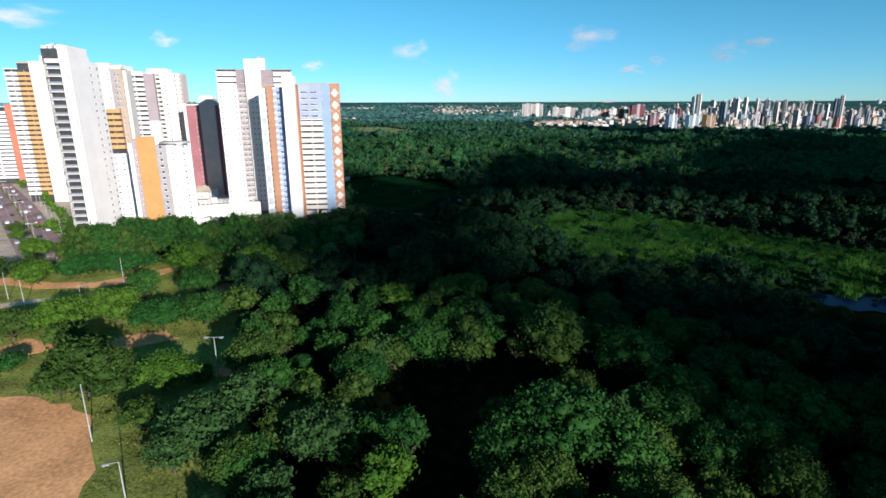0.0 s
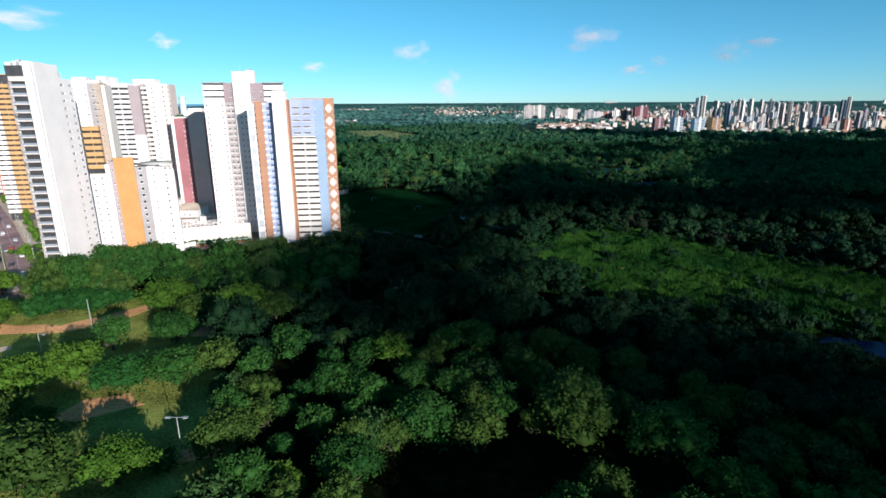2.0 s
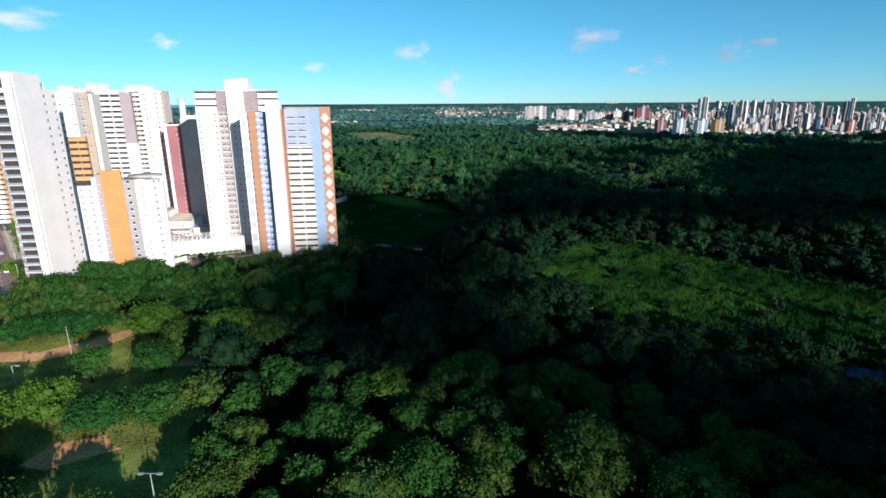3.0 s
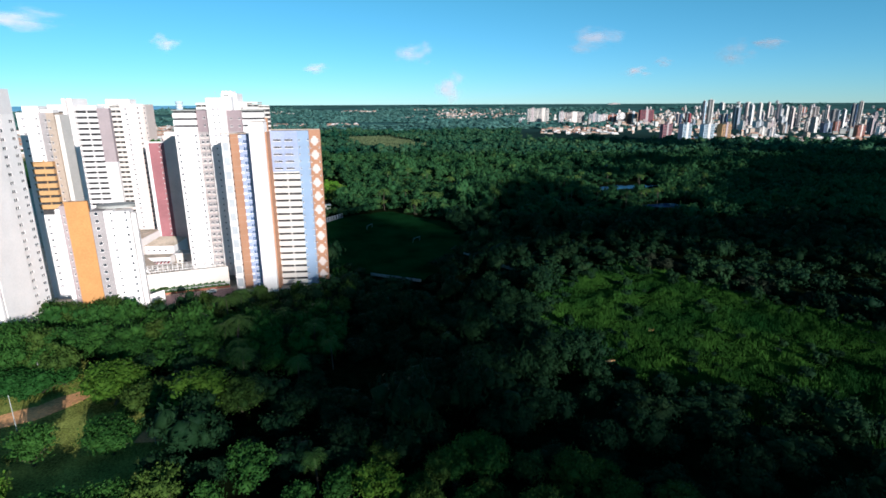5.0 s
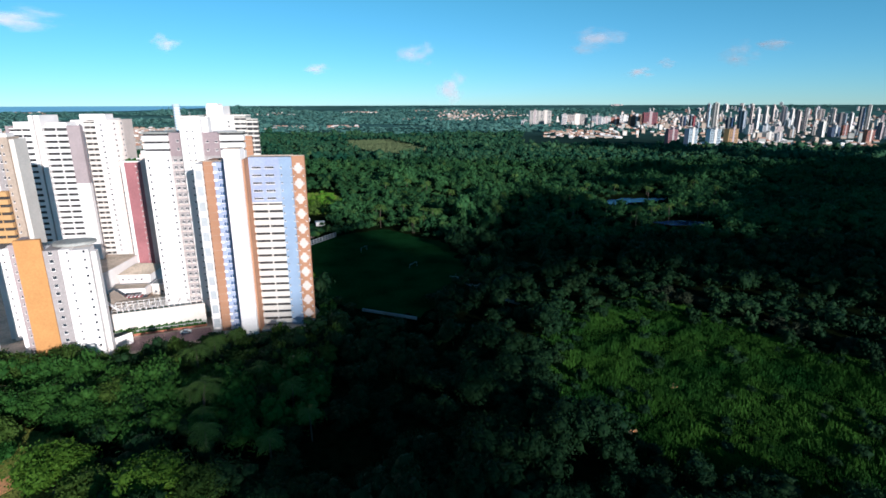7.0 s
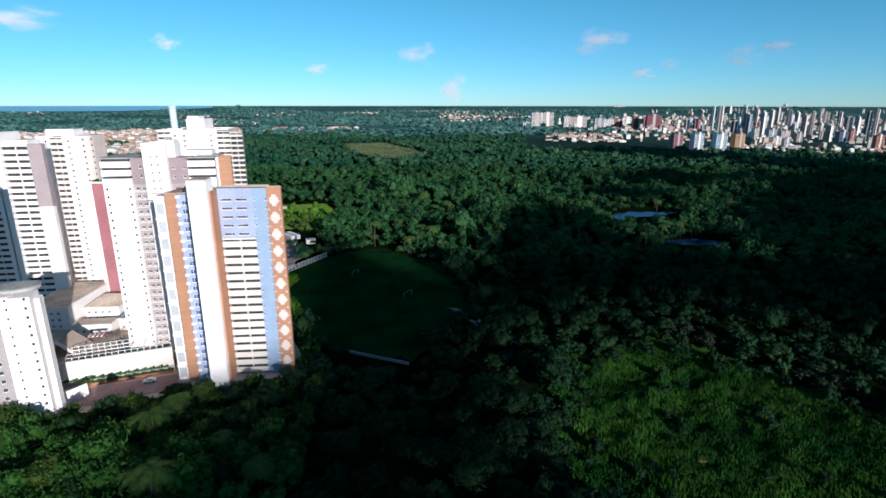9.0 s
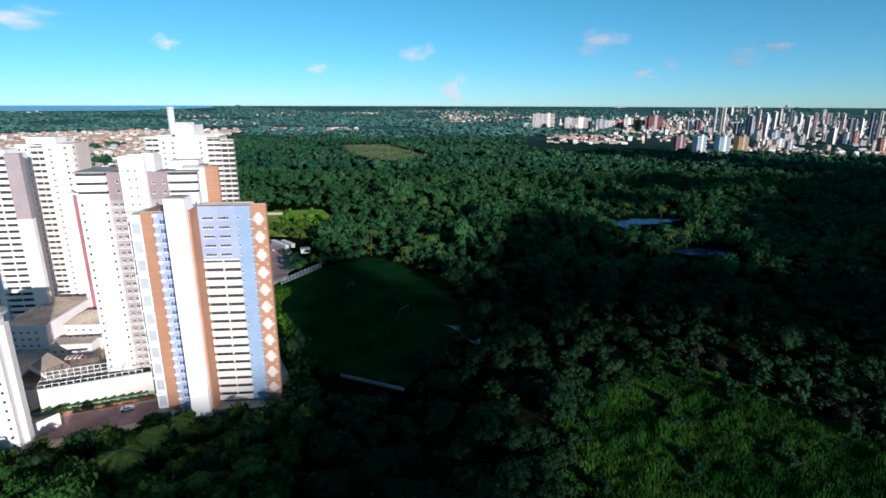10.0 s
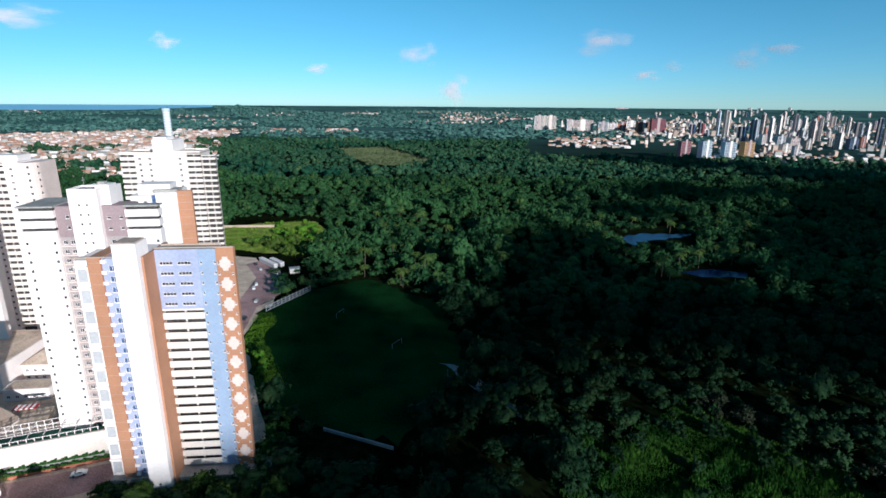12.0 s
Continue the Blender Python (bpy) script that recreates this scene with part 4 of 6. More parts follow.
# ---- the yard between the towers ----
def yard():
    w = thing("retaining_wall", -135.5, 271.5, 0, 22.4, "tall cream and white podium wall of a tower yard", "wall", "", "structure")
    put("wall_face", boxes("wall_face", [(0, 38, 0, 0.6, 0.0, 2.2, 1), (0, 38, 0.15, 0.6, 2.2, 9.2, 0), (0, 38, 0.0, 0.75, 9.2, 9.6, 0)], [M["cream"], M["concrete"]]), w)
    put("ledge_planting", boxes("ledge_planting", [(2 + 0.9 * k, 2.75 + 0.9 * k, -0.5, 0.1, 2.0, 2.5 + 0.3 * ((k * 7) % 3), 0) for k in range(38)], [M["leaf_dark"]]), w)
    d = thing("podium_deck", -135.5, 271.5, 0, 22.4, "raised paved deck over a car park", "deck", "", "structure")
    put("deck", boxes("deck", [(0.2, 38, 0.7, 15, 0, 6.2, 0), (-12, 16, 15.0, 30, 0, 5.4, 0)], [M["pavement"]]), d)
    c = thing("sports_court", -134.5, 279.6, 6.2, 23.0, "small green sports court caged with white posts and rails", "court")
    put("court_floor", boxes("court_floor", [(0, 31, -5.5, 4.5, 0.03, 0.08, 0)], [M["court"]]), c)
    post, beam = boxes("fence_post", [(-0.1, 0.1, -0.1, 0.1, 0, 4.2, 0)], [M["white"]]), boxes("beam", [(-0.08, 0.08, -5.5, 4.5, 4.0, 4.18, 0)], [M["white"]])
    rail = boxes("fence_rail", [(0, 31, -0.07, 0.07, 0, 0.13, 0)], [M["white"]])
    for k in range(16):
        for y in (-5.5, 4.5):
            put("fence_post", post, c, (2.05 * k, y, 0.0))
        if k % 2 == 0:
            put("beam", beam, c, (2.05 * k, 0, 0))
    for z in (1.1, 2.5, 4.0):
        for y in (-5.5, 4.5):
            put("fence_rail", rail, c, (0, y, z))
    for y in (-2.2, 1.2):
        put("fence_rail", rail, c, (0, y, 4.0))
    p = thing("pavilion", -149.0, 284.0, 5.4, 8.0, "gabled pavilion with a white frame and a tan roof", "pavilion")
    for sx in (0, 1):
        x0, x1 = (0.0, 6.5) if sx == 0 else (13.0, 6.5)
        roof = [(x0, 0, 1.0), (x1, 0, 6.4), (x1, 11, 6.4), (x0, 11, 1.0), (x0, 0, 0.7), (x1, 0, 6.1), (x1, 11, 6.1), (x0, 11, 0.7)]
        put("roof_slope", mesh_of("roof_slope", roof, BOX_F, [M["tan"]]), p)
        put("gable_beam", mesh_of("gable_beam", [(x0, -0.5, 1.3), (x1, -0.5, 6.9), (x1, 0.1, 6.9), (x0, 0.1, 1.3), (x0, -0.5, 0.3), (x1, -0.5, 5.7), (x1, 0.1, 5.7), (x0, 0.1, 0.3)], BOX_F, [M["white"]]), p)
        slab(p, "side_wall", min(x0, x0 + (0.3 if sx == 0 else -0.3)), max(x0, x0 + (0.3 if sx == 0 else -0.3)), 0.3, 11, 0, 0.9, "white")
    slab(p, "back_wall", 0.4, 12.6, 10.6, 10.9, 0, 1.0, "cream")

    def low(name, x, y, turn, wx, wy, h, wall, roof, label, z0=0.0, pitched=False):
        b = thing(name, x, y, z0, turn, label, "house", "low buildings")
        rows = [1.0 + 3.0 * k for k in range(int(h // 3.2) + 1)]
        window_strip(b, 0, wx, 0, wy, 0, h, wall, [1.6 + 3.0 * k for k in range(max(1, int((wx - 1.6) // 3.0)))], 1.2, 1.1, rows, leaves=2)
        if pitched:
            V = [(-0.5, -0.5, h), (wx + 0.5, -0.5, h), (wx + 0.5, wy + 0.5, h), (-0.5, wy + 0.5, h), (wx * 0.3, wy / 2, h + 3), (wx * 0.7, wy / 2, h + 3)]
            F = [(0, 1, 5, 4), (1, 2, 5), (2, 3, 4, 5), (3, 0, 4), (0, 3, 2, 1)]
            put("roof", mesh_of("roof", V, F, [M[roof]]), b)
        else:
            put("roof", boxes("roof", [(-0.3, wx + 0.3, -0.3, wy + 0.3, h, h + 0.5, 0), (0.3, wx - 0.3, 0.3, wy - 0.3, h + 0.5, h + 0.54, 1)], [M["white"], M[roof]]), b)
    low("annex", -183, 321, 4, 18, 34, 10.4, "white", "pavement", "white annex with a wide flat beige roof")
    low("annex", -164, 331, 5, 15, 19, 7.2, "white", "pavement", "white two-storey annex with a pale hipped roof", 0, True)
    low("annex", -160, 316, 8, 16, 7, 4.2, "white", "pavement", "long low white annex with a flat roof")
    low("annex", -143, 322, 8, 10, 8, 5.0, "cream", "concrete", "cream single-storey annex with a flat roof")
    low("annex", -152, 264, 13, 9, 8, 5.5, "white", "concrete", "low white pool house")
    bed = thing("planting_bed", -135.5, 271.5, 0, 22.4, "raised brick bed with clipped shrubs below the podium wall", "planting bed")
    put("kerb", boxes("kerb", [(9, 38, -1.7, -0.6, 0, 0.9, 0)], [M["brick"]]), bed)
    put("shrubs", boxes("shrubs", [(9.3 + 0.95 * k, 10.1 + 0.95 * k, -1.5, -0.8, 0.9, 1.3 + 0.25 * ((k * 5) % 3), 0) for k in range(30)], [M["leaf_dark"]]), bed)["kind"] = "stuff"
    a = thing("awning", -143, 300, 6.4, 13, "red and white striped awning", "awning")
    put("canopy", boxes("canopy", [(0.8 * k, 0.8 + 0.8 * k, 0, 3, 0.1 * (k % 2), 0.3 + 0.1 * (k % 2), k % 2) for k in range(9)], [M["awning"], M["white"]]), a)
    leg = boxes("leg", [(0, 0.15, 0, 0.15, -6.3, 0, 0)], [M["metal"]])
    for x, y in ((0.1, 0.1), (6.9, 0.1), (0.1, 2.7), (6.9, 2.7)):
        put("leg", leg, a, (x, y, 0))
    g = thing("perimeter_wall", -151, 246, 0, 21, "white garden wall below the towers", "wall", "", "structure")
    put("wall_face", boxes("wall_face", [(-8, 16, 0, 0.4, 0, 5.0, 0), (-8, 16, -0.1, 0.5, 5.0, 5.3, 0)], [M["white"]]), g)
    h = thing("perimeter_wall", -129, 254, 0, 60, "white garden wall below the towers", "wall", "", "structure")
    put("wall_face", boxes("wall_face", [(0, 16, 0, 0.4, 0, 4.6, 0)], [M["white"]]), h)


yard()


# ---- roads ----
ROAD = [(-152, 206), (-168, 227), (-204, 269), (-260, 331), (-321, 395), (-392, 471), (-560, 650), (-580, 638), (-412, 462), (-336, 386), (-276, 320), (-224, 262), (-180, 214), (-166, 198)]
poly_sheet("road", ROAD, 0.12, "asphalt", "grey asphalt avenue with worn lanes", "road", 0.0, 21)
poly_sheet("pavement", [(-150, 206.5), (-167, 228), (-203, 270), (-259, 332), (-320, 396), (-317, 399), (-255, 336), (-199, 274), (-163, 232), (-146, 210)], 0.2, "pavement", "pale pavement beside the avenue", "pavement", 0.0, 22)
poly_sheet("pavement", [(-167, 197), (-181, 213), (-225, 261), (-277, 319), (-290, 308), (-262, 262), (-222, 212), (-190, 178)], 0.2, "pavement", "wide pale pavement and forecourt", "pavement", 0.0, 23)
poly_sheet("pavement_bed", [(-181, 203), (-196, 196), (-214, 214), (-205, 226)], 0.3, "lawn", "kerbed bed of rough grass on the forecourt", "bed", 0.3, 28)
poly_sheet("road", [(-135, 268), (-98, 283), (-96, 280), (-92, 273), (-128, 256), (-140, 262)], 0.12, "asphalt", "narrow service road below the podium wall", "road", 0.0, 24)
poly_sheet("road", [(-80, 330), (-93, 366), (-100, 412), (-92, 440), (-108, 478), (-128, 500), (-135, 490), (-118, 462), (-112, 412), (-103, 366), (-86, 330)], 0.12, "asphalt", "side street beside the playing field", "road", 0.0, 25)


def along(f, side):
    """A place on the avenue: f runs from its near end to the far one, side from its left kerb (0) to its right kerb (1)."""
    left, right = [(-166, 198), (-224, 262), (-276, 320), (-336, 386), (-412, 462)], [(-152, 206), (-204, 269), (-260, 331), (-321, 395), (-392, 471)]
    k = min(3, int(f * 4))
    u = f * 4 - k
    p, q = [[e[k][i] + (e[k + 1][i] - e[k][i]) * u for i in (0, 1)] for e in (left, right)]
    return p[0] + (q[0] - p[0]) * side, p[1] + (q[1] - p[1]) * side


def avenue_median():
    """The narrow raised strip between the two carriageways, with its kerb."""
    fs = [0.06 + 0.05 * k for k in range(19)]
    poly_sheet("pavement_median", [along(f, 0.47) for f in fs] + [along(f, 0.52) for f in reversed(fs)], 0.30, "lawn", "narrow grassy strip between the carriageways", "median", 0.0, 27)


avenue_median()


def lane_marks():
    ob = thing("lane_marking", -172, 205, 0.17, 0, "dashed white lane marks on the avenue", "road marking")
    dash = boxes("dash", [(-0.12, 0.12, -1.8, 1.8, 0.0, 0.012, 0)], [M["white"]])
    for k in range(40):
        for side in (0.24, 0.75):
            x, y = along(0.02 + k * 0.024, side)
            put("dash", dash, ob, (x + 172, y - 205, 0), turn=42)
    stop = boxes("stop_line", [(-6, 6, -0.25, 0.25, 0.0, 0.012, 0)], [M["white"]])
    x, y = along(0.03, 0.75)
    put("stop_line", stop, ob, (x + 172, y - 205, 0), turn=35)


lane_marks()


def car_mesh():
    prof = [(-2.1, 0.35), (-2.15, 0.75), (-1.9, 0.95), (-1.1, 1.0), (-0.55, 1.42), (0.85, 1.45), (1.55, 1.02), (2.05, 0.92), (2.15, 0.6), (2.1, 0.35)]
    V, F = [], []
    n = len(prof)
    for y, s in ((-0.85, 1.0), (-0.7, 1.0), (0.7, 1.0), (0.85, 1.0)):
        for x, z in prof:
            k = 0.9 if abs(y) > 0.8 and z > 1.0 else 1.0
            V.append((x * (0.98 if abs(y) > 0.8 else 1.0), y * k, z))
    for r in range(3):
        for i in range(n):
            j = (i + 1) % n
            F.append((r * n + i, r * n + j, (r + 1) * n + j, (r + 1) * n + i))
    F += [tuple(range(n))[::-1], tuple(3 * n + i for i in range(n))]
    return V, F


def car_parts(paint):
    V, F = car_mesh()
    body = mesh_of("body", V, F, [paint])
    glazing = boxes("glazing", [(-0.85, 0.95, -0.80, 0.80, 1.03, 1.36, 0), (-1.0, -0.6, -0.65, 0.65, 1.08, 1.34, 0)], [M["glass"]])
    bm = bmesh.new()
    bmesh.ops.create_cone(bm, cap_ends=True, segments=16, radius1=0.32, radius2=0.32, depth=0.22, matrix=Matrix.Rotation(radians(90), 4, "X"))
    wheel = bpy.data.meshes.new("wheel")
    bm.to_mesh(wheel)
    bm.free()
    wheel.materials.append(M["rubber"])
    return body, glazing, wheel


PAINT = {k: surface("car_paint_" + k, c, rough=0.25, vary=0.04, spec=0.6, bump=0) for k, c in
         {"white": (0.75, 0.75, 0.74), "silver": (0.45, 0.46, 0.47), "black": (0.03, 0.03, 0.035), "red": (0.35, 0.03, 0.03)}.items()}
CARS = {k: car_parts(m) for k, m in PAINT.items()}


def car(x, y, turn, paint):
    c = thing("car", x, y, 0.13, turn, paint + " parked car on grey asphalt", "car", "cars in the street")
    body, glazing, wheel = CARS[paint]
    put("body", body, c)
    put("glazing", glazing, c)
    for a in (-1.35, 1.35):
        for b in (-0.78, 0.78):
            put("wheel", wheel, c, (a, b, 0.32))


for f, side, p in ((0.10, 0.8, "white"), (0.16, 0.62, "black"), (0.21, 0.86, "white"), (0.27, 0.7, "red"), (0.33, 0.85, "silver"), (0.40, 0.65, "white"), (0.46, 0.84, "white"), (0.55, 0.7, "black"),
                   (0.13, 0.14, "silver"), (0.24, 0.34, "white"), (0.30, 0.12, "white"), (0.38, 0.3, "black"), (0.49, 0.14, "white"), (0.62, 0.3, "silver"), (0.7, 0.8, "white")):
    car(*along(f, side), 131, p)
for x, y, a, p in ((-113, 448, 112, "white"), (-103, 420, 100, "silver"), (-108, 470, 120, "white"), (-100, 395, 95, "black"), (-121, 478, 120, "silver"), (-112, 441, 112, "white"), (-128, 489, 125, "black"),
                   (-97, 372, 95, "silver"), (-105, 277, 22, "white"), (-196, 190, 40, "red")):
    car(x, y, a, p)


def street_lamp(x, y, h, turn=0.0, arms=1, mat="post"):
    t = thing("street_lamp", x, y, 0, turn, "pale concrete street lamp with a curved arm" if arms else "bare pale concrete pole", "street lamp", "lamps of the park")
    bm = bmesh.new()
    bmesh.ops.create_cone(bm, cap_ends=True, segments=10, radius1=0.13, radius2=0.07, depth=h, matrix=Matrix.Translation((0, 0, h / 2)))
    me = bpy.data.meshes.new("pole")
    bm.to_mesh(me)
    bm.free()
    me.materials.append(M[mat])
    put("pole", me, t)
    for k in range(arms):
        s = 1 if k == 0 else -1
        arm = put("arm", boxes("arm", [(min(0, 1.7 * s), max(0, 1.7 * s), -0.05, 0.05, h - 0.05, h + 0.06, 0)], [M["metal"]]), t)
        put("lamp_head", boxes("lamp_head", [(1.7 * s - 0.5, 1.7 * s + 0.5, -0.2, 0.2, h - 0.12, h + 0.12, 0), (1.7 * s - 0.4, 1.7 * s + 0.4, -0.15, 0.15, h - 0.18, h - 0.12, 1)], [M["metal"], M["white"]]), arm)


street_lamp(-65.9, 85.8, 12.0, 0, 0)
street_lamp(-49.9, 69.4, 8.0, 200, 1)
street_lamp(-52.5, 110.9, 9.6, 180, 2)
street_lamp(-110.7, 173.3, 10.5, 0, 0)
street_lamp(-130.2, 153.6, 9.0, 0, 0)
street_lamp(-141.4, 161.1, 9.0, 0, 0)
street_lamp(-116.2, 158.9, 5.5, 0, 1)
street_lamp(-121.0, 196.0, 8.0, 0, 0)
street_lamp(-72.1, 168.2, 6.0, 40, 1)
for k in range(6):
    street_lamp(*along(0.13 + 0.11 * k, 0.495), 9.0, 42, 2)
for k in range(8):
    street_lamp(*along(0.08 + 0.07 * k, 1.08), 7.5, 130, 1)
for k in range(3):
    street_lamp(-186 - 18 * k, 203 + 20 * k, 8.5, 42, 1)


# ---- playing field ----
def field_things():
    f = thing("field_fence", -37.2, 300.9, 0.05, -21.5, "low white wall at the end of the playing field", "fence")
    for k in range(9):
        put("panel", boxes("panel", [(3.0 * k, 3.0 * k + 2.85, 0, 0.18, 0, 1.15, 0), (3.0 * k, 3.0 * k + 2.85, -0.05, 0.23, 1.15, 1.3, 1)], [M["concrete"], M["grey"]]), f)
    g = thing("field_fence", -92.5, 406, 0.05, 65, "weathered white slatted fence beside the side street", "fence")
    post, board = boxes("post", [(-0.12, 0.12, -0.05, 0.2, 0, 3.6, 0)], [M["concrete"]]), boxes("slat", [(0, 2.8, 0, 0.1, 0, 0.4, 0)], [M["slate"]])
    for k in range(13):
        put("post", post, g, (3.0 * k, 0, 0))
        for z in (0.3, 1.5, 2.7):
            if k < 12:
                put("slat", board, g, (3.0 * k + 0.1, 0, z))
    for x, y, a in ((-18.5, 366.7, 60), (-52, 402, 70)):
        p = thing("goal_post", x, y, 0.05, a, "white football goal frame", "goal", "goals")
        put("post", boxes("post", [(-3.7, -3.58, 0, 0.12, 0, 2.44, 0)], [M["post"]]), p)
        put("post", boxes("post", [(3.58, 3.7, 0, 0.12, 0, 2.44, 0)], [M["post"]]), p)
        put("crossbar", boxes("crossbar", [(-3.7, 3.7, 0, 0.12, 2.44, 2.56, 0)], [M["post"]]), p)
    street_lamp(5.0, 331.0, 8.0, 0, 0)
    for x, y, L in ((-128.5, 497.5, 22), (-121, 497, 16)):
        q = thing("shed", x, y, 0, -45.5, "long low white shelter beside the side street", "shed", "shelters by the street")
        put("wall", boxes("wall", [(0, L, 0, 2.6, 0, 2.6, 0)], [M["grey"]]), q)
        put("roof", boxes("roof", [(-0.3, L + 0.3, -0.3, 2.9, 2.6, 2.85, 0)], [M["white"]]), q)
    s = thing("shed", -99, 471, 0, 20, "small white hut beside the side street", "shed")
    put("wall", boxes("wall", [(0, 6, 0, 4, 0, 3, 0)], [M["white"]]), s)
    put("roof", boxes("roof", [(-0.4, 6.4, -0.4, 4.4, 3, 3.3, 0)], [M["grey"]]), s)
    w = thing("garden_wall", -196, 598, 0, 6, "low pale boundary wall behind a lawn", "wall")
    put("wall_face", boxes("wall_face", [(0, 44, 0, 0.4, 0, 2.2, 0)], [M["tan"]]), w)
    poly_sheet("ground_track", [(2, 352), (12, 346), (28, 322), (36, 310), (31, 310), (18, 326), (6, 346)], 0.1, "roof", "pale grey track beside the playing field", "path", 0.4, 26)


field_things()


# ---- far city ----
def city_tower(x, y, w, top, mat, group="far city towers", turned=False):
    """A distant block of flats: walls, floor bands of windows, a stair core and a roof house."""
    g = float(ground_z(x, y))
    h = max(10.0, (top - g) * (0.91 if turned else 1.0))
    lot = (int(x) * 37 + int(y) * 17) % 41
    turn = -(40 + lot) if turned else 2 + lot % 17
    d = min(18.0, max(9.0, w * 0.7))
    if turned:
        w = max(10.0, w * 0.58)
        d = max(7.0, w * 0.6)
    t = thing("apartment_tower", x, y, g, turn, "distant " + {"slate": "grey", "navy": "dark blue glazed", "bluish": "pale blue", "maroon": "dark red", "gold": "yellow"}.get(mat, mat) + " apartment tower", "apartment tower", group)
    n = max(3, int(h / 3.2))
    wing = w * 0.5
    core = h + 2.0 + lot % 4
    slab(t, "wall", -w / 2, w / 2, 0, d, 0, h, mat)
    slab(t, "stair_core", -w * 0.1, w * 0.1, -0.9, d * 0.8, 0, core, ("pink", "cream", "mauve", "grey")[lot % 4])
    z0 = h / n
    for p, q in ((-0.47, -0.13), (0.13, 0.47)):
        put("window_band", boxes("window_band", [(w * p, w * q, -0.12, 0.05, z0 * (k + 0.26), z0 * (k + 0.86), 0) for k in range(n)], [M["glass"]]), t)["kind"] = "stuff"
    put("window_band", boxes("window_band", [(w / 2 - 0.05, w / 2 + 0.12, d * 0.56, d * 0.9, z0 * (k + 0.3), z0 * (k + 0.8), 0) for k in range(n)], [M["glass"]]), t)["kind"] = "stuff"
    blocks("roof_house", [(-wing * 0.3, wing * 0.4, d * 0.2, d * 0.7, h, h + 3.0, 0)], [M["concrete"]], t)


def far_city():
    city_tower(365, 2375, 41, 61, "cream")
    city_tower(412, 2383, 48, 61, "cream")
    city_tower(322, 2368, 26, 23, "white")
    city_tower(466, 2262, 20, 49, "white")
    city_tower(540, 2358, 84, 45, "pink")
    city_tower(614, 2326, 40, 40, "grey")
    city_tower(668, 2379, 41, 34, "white")
    city_tower(709, 2385, 37, 34, "brick")
    city_tower(817, 2598, 48, 37, "white")
    city_tower(771, 2309, 54, 44, "orange")
    city_tower(799, 2233, 55, 55, "maroon")
    city_tower(1374, 4550, 96, 76, "pink")
    city_tower(488, 1253, 21, 36, "red")
    city_tower(528, 1245, 22, 37, "bluish")
    city_tower(578, 1250, 24, 35, "bluish")
    city_tower(618, 1253, 23, 36, "gold")
    city_tower(884, 2135, 31, 44, "navy", turned=True)
    city_tower(953, 2217, 34, 46, "maroon", turned=True)
    city_tower(1674, 3757, 50, 58, "pink", turned=True)
    city_tower(981, 2149, 22, 95, "bluish", turned=True)
    city_tower(854, 1834, 28, 99, "cream", turned=True)
    city_tower(1758, 3572, 48, 86, "cream", turned=True)
    city_tower(854, 1738, 32, 52, "navy", turned=True)
    city_tower(917, 1792, 35, 73, "slate", turned=True)
    city_tower(1116, 2099, 20, 88, "pink", turned=True)
    city_tower(901, 1678, 20, 81, "white", turned=True)
    city_tower(966, 1751, 21, 87, "cream", turned=True)
    city_tower(1463, 2553, 22, 89, "pink", turned=True)
    city_tower(1370, 2317, 32, 81, "slate", turned=True)
    city_tower(1277, 2121, 25, 74, "cream", turned=True)
    city_tower(1075, 1764, 25, 72, "pink", turned=True)
    city_tower(1170, 1872, 21, 78, "cream", turned=True)
    city_tower(1786, 2709, 45, 64, "pink", turned=True)
    city_tower(1328, 1973, 21, 77, "pink", turned=True)
    city_tower(1008, 1556, 28, 46, "cream", turned=True)
    city_tower(1259, 1833, 42, 63, "slate", turned=True)
    city_tower(1291, 1837, 17, 63, "white", turned=True)
    city_tower(1233, 1716, 23, 82, "navy", turned=True)
    city_tower(1202, 1651, 15, 91, "cream", turned=True)
    city_tower(2393, 4041, 33, 97, "white", turned=True)
    city_tower(2208, 4217, 44, 89, "white", turned=True)
    city_tower(2272, 4205, 51, 85, "cream", turned=True)
    city_tower(1983, 3048, 24, 70, "cream", turned=True)
    rng = random.Random(5)
    mats = ["pink", "cream", "pink", "grey", "tan", "cream", "brick", "slate", "white", "mauve", "navy"]
    for k in range(120):
        a = radians(rng.uniform(19, 42))
        r = rng.uniform(2000, 4500)
        x, y = r * math.sin(a), r * math.cos(a)
        city_tower(x, y, rng.uniform(12, 26), float(ground_z(x, y)) + rng.uniform(10, 40) * (1.0 if a > 0.45 else 0.6), rng.choice(mats), turned=k % 3 > 0)
    for k in range(64):
        a, r = radians(rng.uniform(22, 42)), rng.uniform(1750, 3300)
        x, y = r * math.sin(a), r * math.cos(a)
        city_tower(x, y, rng.uniform(11, 18), float(ground_z(x, y)) + rng.uniform(14, 48) * (1.0 if a > 0.47 else 0.6), rng.choice(mats + ["slate", "navy", "mauve", "slate"]), turned=k % 4 > 0)
    for k in range(16):
        a = radians(rng.uniform(28, 42))
        r = rng.uniform(1560, 2100)
        city_tower(r * math.sin(a), r * math.cos(a), rng.uniform(14, 24), rng.uniform(12, 34), rng.choice(mats))


far_city()


